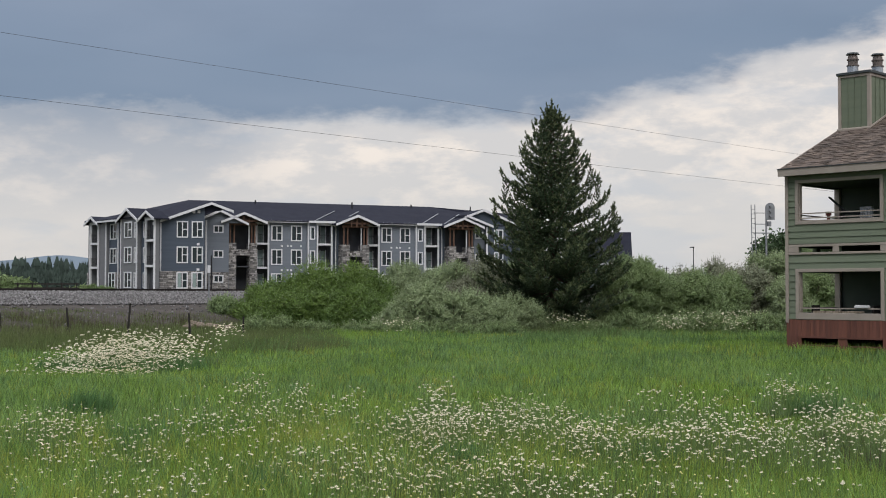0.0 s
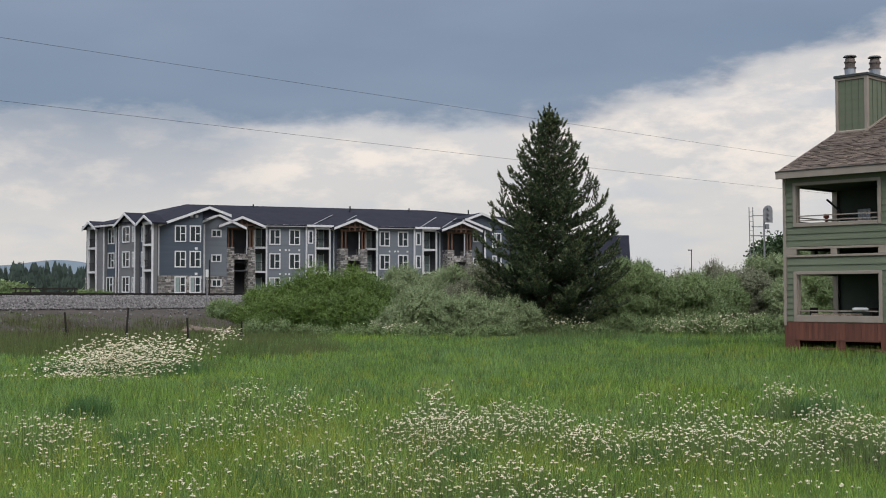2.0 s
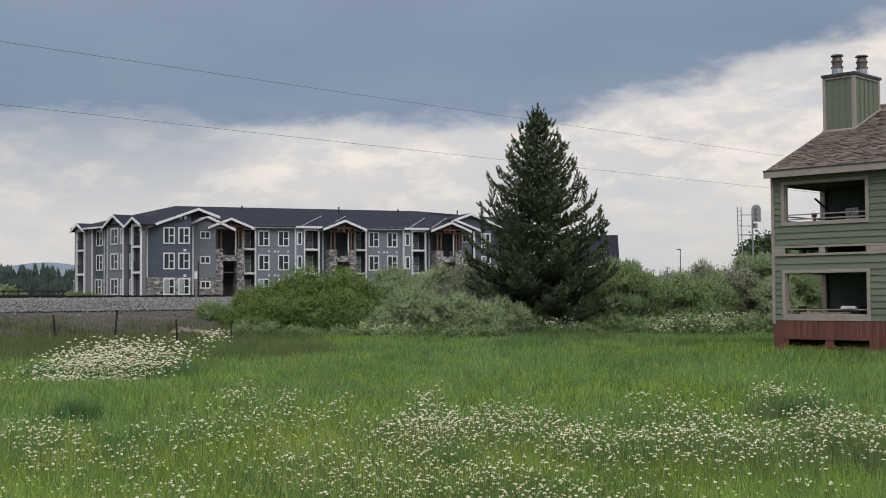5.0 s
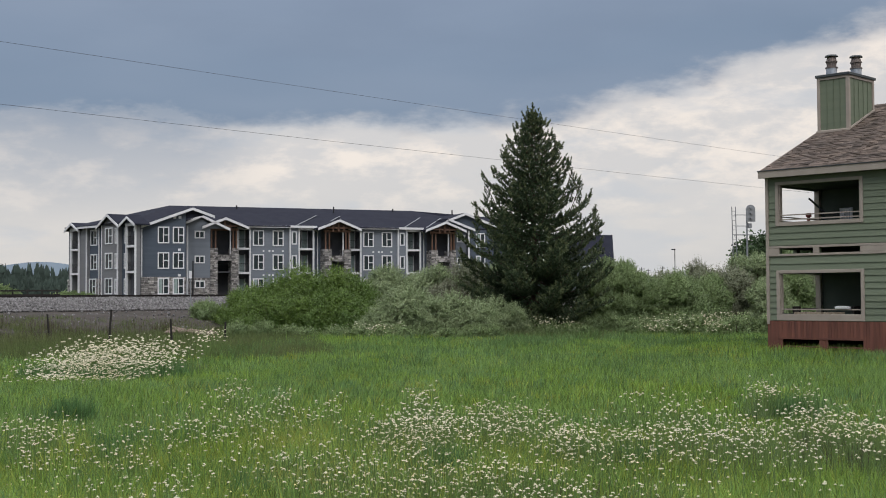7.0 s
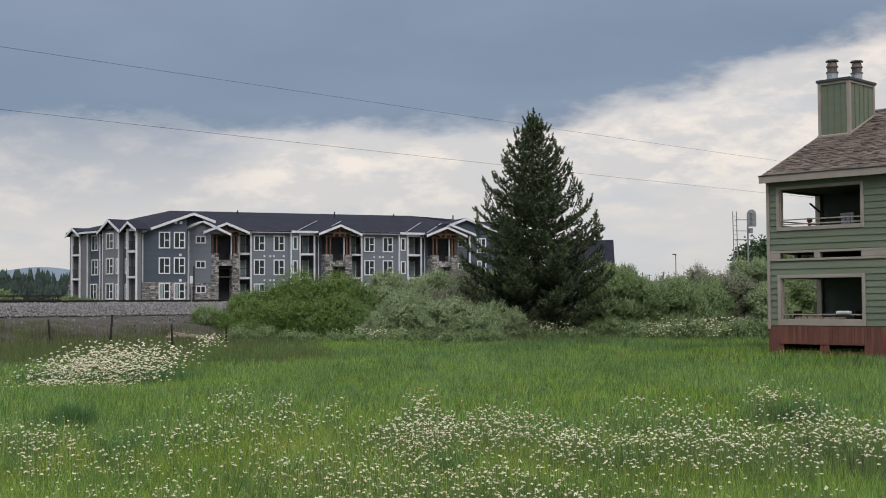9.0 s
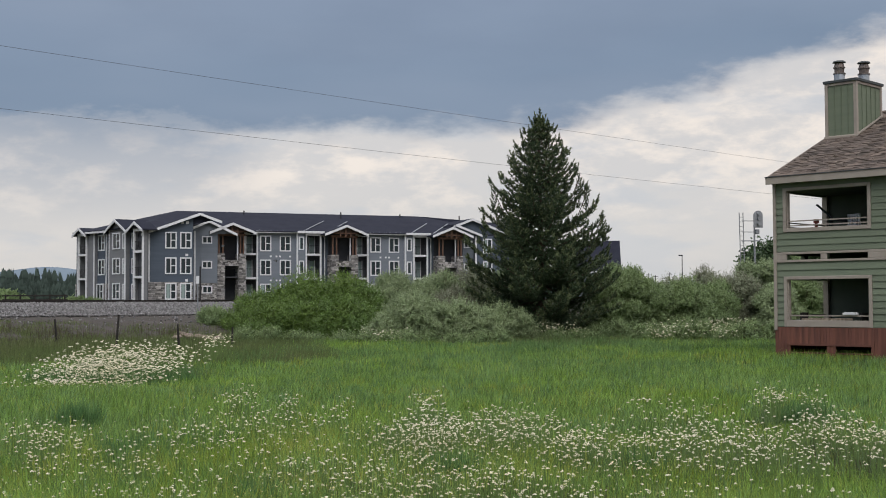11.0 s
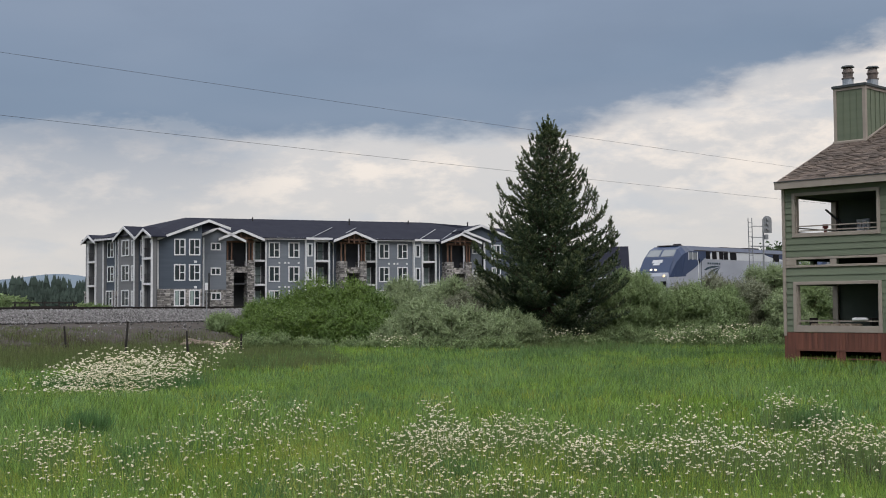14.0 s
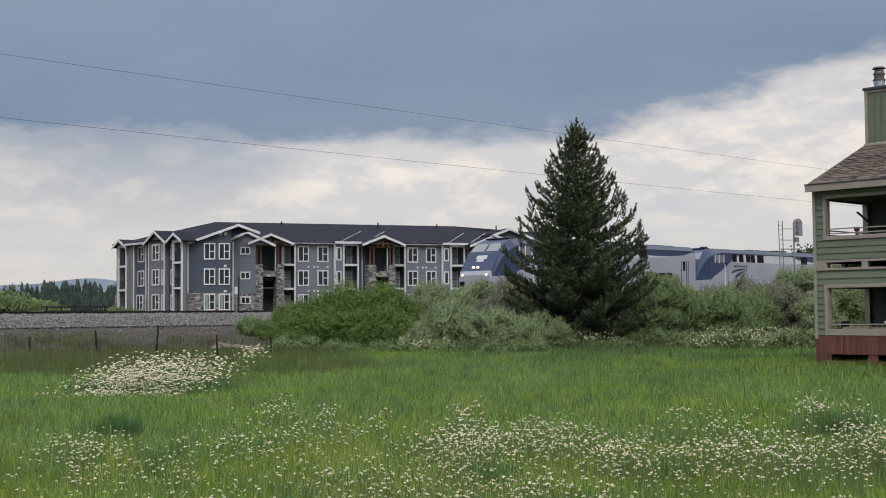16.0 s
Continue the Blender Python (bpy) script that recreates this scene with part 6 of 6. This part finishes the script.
def shrub(name, x0, y0, rx, ry, top, material, label, seed, leaves=24000, size=0.10, base=None, category="shrub", wild=0.25):
    """A thicket of rounded lobes; every lobe is a head of short leafy sprays that point outwards and up."""
    rng = np.random.default_rng(seed)
    z0 = float(land(x0, y0)) if base is None else base
    ob = thing(name, label, category, Matrix.Translation((x0, y0, z0)))
    h = top - z0
    k = max(7, int(7 * rx))
    a, q = np.arange(k) * 2.39996 + seed, np.sqrt((np.arange(k) + 0.3) / k)
    r = rng.uniform(0.26, 0.46, k) * min(rx, h)
    r[q > 0.75] *= 0.8
    dome = np.sqrt(np.clip(1.0 - (q * 0.93) ** 2.3, 0.05, 1))
    cz = np.maximum(h * dome * rng.uniform(0.78, 1.0, k) - r * 0.85, r * 0.55)
    c = np.stack([(rx - r * 0.5) * q * np.cos(a), (ry - r * 0.5) * q * np.sin(a), cz], 1)
    c = np.concatenate([c, np.stack([c[:, 0] * 0.97, c[:, 1] * 0.97, np.maximum(c[:, 2] * 0.45, r * 0.6)], 1)])
    r = np.concatenate([r, r * 1.02])
    n = int(leaves / 9)
    i = rng.choice(len(r), n, p=r ** 2 / np.sum(r ** 2))
    u = rng.normal(0, 1, (n, 3))
    u[:, 2] = np.abs(u[:, 2]) * 1.15 - 0.35
    u /= np.linalg.norm(u, axis=1, keepdims=True)
    ruff = 1 + 0.14 * np.sin(u[:, 0] * 9 + i) * np.sin(u[:, 1] * 8 + i * 2) + 0.08 * np.sin(u[:, 2] * 14 + i)
    foot = c[i] + u * (r[i] * rng.uniform(0.62, 0.98, n) * ruff)[:, None] * [1, 1, 1.05]
    way = u + [0, 0, 0.65] + rng.normal(0, 0.25, (n, 3))
    way /= np.linalg.norm(way, axis=1, keepdims=True)
    ln = rng.uniform(0.12, 0.30, n) * (1 + wild * 2.2 * (rng.random(n) < 0.10))
    t = np.linspace(0.05, 1.0, 9)[None, :, None]
    p = foot[:, None] + way[:, None] * ln[:, None, None] * t
    d = rng.normal(0, 0.8, p.shape) + way[:, None] * 0.35
    d /= np.linalg.norm(d, axis=2, keepdims=True)
    s = np.cross(d, u[:, None] + [0, 0, 0.25] + rng.normal(0, 0.22, p.shape))
    s /= np.linalg.norm(s, axis=2, keepdims=True) + 1e-6
    L = size * rng.uniform(0.6, 1.25, (n, 9, 1)) * (1.15 - 0.45 * t)
    v = np.stack([p - s * L * 0.27, p + s * L * 0.27, p + d * L], 2).reshape(-1, 3)
    # broad old leaves deeper inside
    m = n
    j = rng.integers(0, len(r), m)
    w = rng.normal(0, 1, (m, 3))
    w /= np.linalg.norm(w, axis=1, keepdims=True)
    p = c[j] + w * (r[j] * 0.62)[:, None]
    d = rng.normal(0, 1, (m, 3)) * size * 1.1
    s = np.cross(d, rng.normal(0, 1, (m, 3)))
    s *= size * 0.9 / (np.linalg.norm(s, axis=1, keepdims=True) + 1e-6)
    v = np.concatenate([v, np.stack([p - d, p + s, p + d - s * 0.5], 1).reshape(-1, 3)])
    v[:, 2] = np.maximum(v[:, 2], 0.03)
    soup("foliage", v, np.arange(len(v)).reshape(-1, 3), material, ob)
    bm = bmesh.new()
    for i in range(len(r) // 2):
        for _ in range(3):
            e = c[i] + rng.normal(0, 0.3, 3) * r[i]
            f = np.array([c[i][0] * 0.3, c[i][1] * 0.3, 0.0]) + rng.normal(0, 0.06, 3) * [1, 1, 0]
            mid = f + (e - f) * 0.5 + [c[i][0] * 0.1, c[i][1] * 0.1, 0]
            bar(bm, f, mid, 0.03), bar(bm, mid, e, 0.018)
    tagged(part("stem_cluster", bm, M_BARK, ob), kind="stuff")
    return ob


def shrubs():
    D, S, O, Gn = M_LEAF_DARK, M_LEAF_SILVER, M_LEAF_OLIVE, M_LEAF_GREEN
    dk, sv, ol, gn = "dense dark green willow bush by the railway bank", "silvery grey-green willow bush at the meadow edge", "olive-brown willow bush by the railway bank", "fresh green willow bush by the railway bank"
    front = ((-8.3, 55.5, 1.8, 1.6, 2.6, D, dk), (-6.3, 56.0, 2.3, 1.8, 3.3, D, dk), (-4.7, 56.5, 1.9, 1.8, 3.3, D, dk), (-7.4, 54.0, 1.8, 1.2, 2.1, D, dk), (-4.6, 54.2, 1.9, 1.2, 2.2, D, dk),
            (-1.6, 53.5, 1.6, 1.3, 2.35, S, sv), (0.6, 54.5, 1.7, 1.4, 2.1, S, sv), (2.0, 55.5, 1.4, 1.3, 1.9, S, sv), (-2.7, 53.0, 0.9, 0.9, 1.5, S, sv), (-0.4, 52.6, 0.8, 0.7, 1.75, S, sv), (1.5, 53.5, 0.9, 0.8, 1.6, S, sv), (3.0, 55.2, 0.9, 0.8, 1.5, S, sv), (-5.9, 53.4, 1.2, 0.9, 1.9, D, dk), (-8.6, 54.2, 1.0, 0.9, 1.7, D, dk))
    bank = ((-2.9, 60.5, 1.5, 1.4, 3.55, S, sv), (-0.9, 61.0, 1.8, 1.5, 3.65, S, sv), (1.3, 62.5, 1.9, 1.5, 3.7, O, ol), (3.2, 63.0, 1.7, 1.5, 3.6, S, sv), (0.2, 59.0, 1.4, 1.2, 2.6, O, ol),
            (8.3, 62.0, 1.6, 1.5, 3.55, Gn, gn), (9.3, 62.5, 1.5, 1.4, 3.5, Gn, gn), (11.3, 61.5, 1.8, 1.5, 2.9, Gn, gn), (7.4, 60.5, 1.2, 1.2, 2.6, Gn, gn),
            (12.4, 68.0, 1.8, 1.6, 3.25, O, ol), (14.4, 69.0, 1.9, 1.6, 3.45, O, ol), (13.4, 64.0, 1.5, 1.3, 2.8, Gn, gn), (15.2, 65.0, 1.5, 1.3, 3.05, O, ol),
            (16.6, 67.5, 1.7, 1.5, 4.0, S, sv), (18.3, 67.0, 1.8, 1.5, 3.9, Gn, gn), (16.6, 63.5, 1.4, 1.2, 2.5, S, sv), (20.4, 68.0, 1.9, 1.5, 4.0, O, ol), (22.6, 68.0, 1.9, 1.5, 3.8, Gn, gn),
            (-10.6, 56.0, 0.8, 0.8, 1.75, Gn, gn))
    for i, (x, y, rx, ry, top, m, lab) in enumerate(front + bank):
        if x > 7:
            top += 0.34
        ob = shrub("willow_bush", x, y, rx, ry, top, m, lab, 40 + i, leaves=int(7600 * rx * max(top, 1.6)), size=0.088, wild=0.5 if m is O else 0.25)
        tagged(ob, group="willow bushes")
    # leafy weeds along the foot of the bushes and the pine
    rnd = random.Random(17)
    spots = [(6.4 + 0.62 * i, 57.6 + rnd.uniform(-1.6, 0.6), 0.62, 0.95) for i in range(18)] + [(2.6 + 0.6 * i, 55.6 + rnd.uniform(-0.5, 0.5), 0.5, 0.72) for i in range(7)]
    spots += [(-8.4 + 0.95 * i, 51.6 + rnd.uniform(-0.4, 0.4), 0.55, 0.55) for i in range(12)]
    for i, (x, y, r, h) in enumerate(spots):
        x, r, h = x + rnd.uniform(-0.2, 0.2), r * rnd.uniform(0.7, 1.4), h * rnd.uniform(0.65, 1.2)
        ob = shrub("weed_clump", x, y, r, r * 0.8, float(land(x, y)) + h, M_WEED, "leafy pale green weed clump at the bushes' foot", 140 + i, leaves=2600, size=0.085, category="weed")
        tagged(ob, group="weed clumps at the meadow edge")
    # beyond the track
    for i, (x, y, rx, top, m) in enumerate(((-52.5, 132.0, 6.5, 5.0, Gn), (-44.5, 150.0, 3.0, 2.6, Gn), (-60, 165.0, 4.5, 4.0, Gn))):
        tagged(shrub("far_bush", x, y, rx, 3.0, top, m, "pale green bush beyond the track", 90 + i, 9000, 0.26), group="bushes beyond the track")


shrubs()


def rocks():
    rnd = random.Random(12)
    for i in range(14):
        x, y = -10.2 + rnd.uniform(-1.1, 1.1), 50.8 + rnd.uniform(-0.8, 0.8)
        s = rnd.uniform(0.12, 0.25)
        bm = bmesh.new()
        bmesh.ops.create_icosphere(bm, subdivisions=2, radius=s)
        for v in bm.verts:
            v.co *= 1 + 0.35 * noise.noise(v.co * 6 + Vector((i * 3.1, 0, 0)))
            v.co.z *= 0.6
        ob = part("rock", bm, M_ROCK)
        ob.matrix_world = Matrix.Translation((x, y, float(land(x, y)) + s * 0.35 + 0.10))
        tagged(ob, "pale tan rock on the dirt below the bank", "rock", "rocks below the bank")


rocks()


def leafy_tree(x0, y0, top, r, seed):
    rng = np.random.default_rng(seed)
    z0 = 1.6
    tree = thing("leafy_tree", "dark leafy tree beyond the railway track", "tree", Matrix.Translation((x0, y0, z0)))
    h = top - z0
    bm = bmesh.new()
    tube(bm, (0, 0, -0.2), (0.05, 0, h * 0.5), 0.16, 0.09, 8)
    ends = []
    for k in range(9):
        a = k * 2.4
        e = Vector((r * 0.7 * math.cos(a), r * 0.7 * math.sin(a), h * rng.uniform(0.45, 0.95)))
        tube(bm, (0.03, 0, h * rng.uniform(0.2, 0.5)), e, 0.06, 0.02, 6)
        ends.append(e)
    part("trunk", bm, M_BARK, tree)
    n = 9000
    c = np.array(ends)[rng.integers(0, 9, n)] + rng.normal(0, 1, (n, 3)) * [r * 0.34, r * 0.34, h * 0.15]
    d = rng.normal(0, 1, (n, 3))
    d /= np.linalg.norm(d, axis=1, keepdims=True)
    s = np.cross(d, rng.normal(0, 1, (n, 3)))
    s /= np.linalg.norm(s, axis=1, keepdims=True)
    L = rng.uniform(0.22, 0.4, (n, 1))
    v = np.stack([c, c + d * L * 0.5 + s * L * 0.35, c + d * L, c + d * L * 0.5 - s * L * 0.35], 1).reshape(-1, 3)
    soup("crown", v, np.arange(len(v)).reshape(-1, 4), M_LEAF_DEEP, tree)


leafy_tree(31.0, 125, 6.2, 1.6, 3)
leafy_tree(33.2, 127, 6.7, 1.9, 4)
leafy_tree(36.0, 124, 6.6, 2.0, 5)


def far_woods():
    rng = np.random.default_rng(77)
    vs, fs, k = [], [], 0
    for i in range(4400):
        d = rng.uniform(430, 900)
        x = rng.uniform(-0.45, -0.18) * d if i < 3600 else rng.uniform(-0.25, 0.5) * d
        h = rng.uniform(8, 13) * (1.5 if rng.random() < 0.06 else 1) * (d / 620 if i < 3600 else 0.42)
        w = h * rng.uniform(0.12, 0.26)
        base = np.array([x, d, 0.5])
        layers = 6
        for L in range(layers):
            f0, f1 = L / layers * 0.9, min(1.0, (L + 1.9) / layers)
            n = 7
            a0 = rng.uniform(0, 6)
            ring = [base + [w * (1 - f0) ** 0.7 * math.cos(a0 + j * math.tau / n) * rng.uniform(0.4, 1.4), w * (1 - f0) ** 0.7 * math.sin(a0 + j * math.tau / n), h * f0 + rng.uniform(-0.2, 0.2)] for j in range(n)]
            vs += ring + [base + [rng.normal(0, 0.12 * w), 0, h * f1]]
            fs += [(k + j, k + (j + 1) % n, k + n) for j in range(n)]
            k += n + 1
    ob = soup("far_woods", np.array(vs), np.array(fs), M_FAR_PINE)
    tagged(ob, "dark conifer woods on the horizon", "woods", kind="stuff")
    # hills
    for d, hh, seed in ((3600, 108, 1), (4300, 134, 5)):
        xs = np.linspace(-2600, 3200, 140)
        top = hh * (0.62 + 0.18 * np.sin(xs / 420 + seed) + 0.10 * np.sin(xs / 170 + seed * 2) + 0.04 * np.sin(xs / 60))
        top = top * np.interp(xs, [-2600, -900, -300, 600, 1200, 3200], [1.15, 1.0, 0.72, 0.62, 0.72, 0.6])
        v = np.concatenate([np.stack([xs, 0 * xs + d, 0 * xs - 5], 1), np.stack([xs, 0 * xs + d + 120, top], 1), np.stack([xs, 0 * xs + d + 500, 0 * xs - 5], 1)])
        n = len(xs)
        f = [(j, j + 1, n + j + 1, n + j) for j in range(n - 1)] + [(n + j, n + j + 1, 2 * n + j + 1, 2 * n + j) for j in range(n - 1)]
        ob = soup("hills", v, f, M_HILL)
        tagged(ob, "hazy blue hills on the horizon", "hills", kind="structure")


far_woods()


# ---- birds ----
def bird(seed):
    b = thing("bird", "small dark swallow flying past", "bird", group="swallows in flight")
    K = Matrix.Scale(1.45, 4)
    bm = bmesh.new()
    rings = [(-0.085, 0.004), (-0.05, 0.016), (0.0, 0.024), (0.05, 0.02), (0.075, 0.012), (0.09, 0.003)]
    vr = [[bm.verts.new((x, r * math.cos(k * math.tau / 8), r * math.sin(k * math.tau / 8))) for k in range(8)] for x, r in rings]
    for a, c in zip(vr, vr[1:]):
        for k in range(8):
            bm.faces.new((a[k], a[(k + 1) % 8], c[(k + 1) % 8], c[k]))
    bm.transform(K)
    part("body", bm, M_BLACK, b)
    bm = bmesh.new()
    slab(bm, [(-0.07, -0.012, 0.004), (-0.15, -0.04, 0.004), (-0.11, 0, 0.004), (-0.15, 0.04, 0.004), (-0.07, 0.012, 0.004)], 0.004)
    bm.transform(K)
    part("tail", bm, M_BLACK, b)
    wings = []
    for s in (-1, 1):
        bm = bmesh.new()
        slab(bm, [(0.05, 0, 0.005), (0.045, s * 0.08, 0.008), (-0.02, s * 0.19, 0.004), (-0.035, s * 0.10, 0.005), (-0.03, 0, 0.005)], 0.006)
        bm.transform(K)
        wings.append((s, part("wing", bm, M_BLACK, b)))
    return b, wings


BIRDS = [bird(0), bird(1)]


def motions():
    for ob, behind in ((LOCO, 0.0), (LOCO_REAR, 20.75)):
        walk(ob, [(t, loco_pose(t, behind)) for t in (0.0, 4.0, 8.0, 12.0, 16.0)])
    # the swallows come from behind the pine and cross to the left
    tracks = (((0.0, 26.0, 340.0, 8.0), (8.9, 6.2, 92.0, 5.2), (9.4, 3.0, 80.0, 5.0), (11.7, -19.0, 69.0, 5.1), (12.1, -21.8, 69.0, 4.8), (12.6, -24.9, 69.0, 4.95), (13.2, -28.7, 69.0, 5.1), (16.0, -46.0, 72.0, 9.0)),
              ((0.0, 28.0, 360.0, 7.0), (9.1, 6.6, 92.0, 4.6), (9.6, 3.6, 80.0, 4.4), (11.7, -16.3, 69.0, 4.25), (12.4, -21.2, 69.0, 4.45), (13.0, -24.9, 69.0, 4.8), (13.6, -28.7, 69.0, 5.0), (16.0, -44.0, 72.0, 8.0)))
    for (b, wings), rows in zip(BIRDS, tracks):
        walk(b, [(t, pose(x, y, z, 0, 0, 178)) for t, x, y, z in rows])
        for s, w in wings:
            beats = [(0.0, 10.0)] + [(11.0 + 0.1 * i, (38.0 if i % 2 else -22.0)) for i in range(24)] + [(16.0, 10.0)]
            walk(w, [(t, pose(0, 0, 0, s * a, 0, 0)) for t, a in beats])


motions()
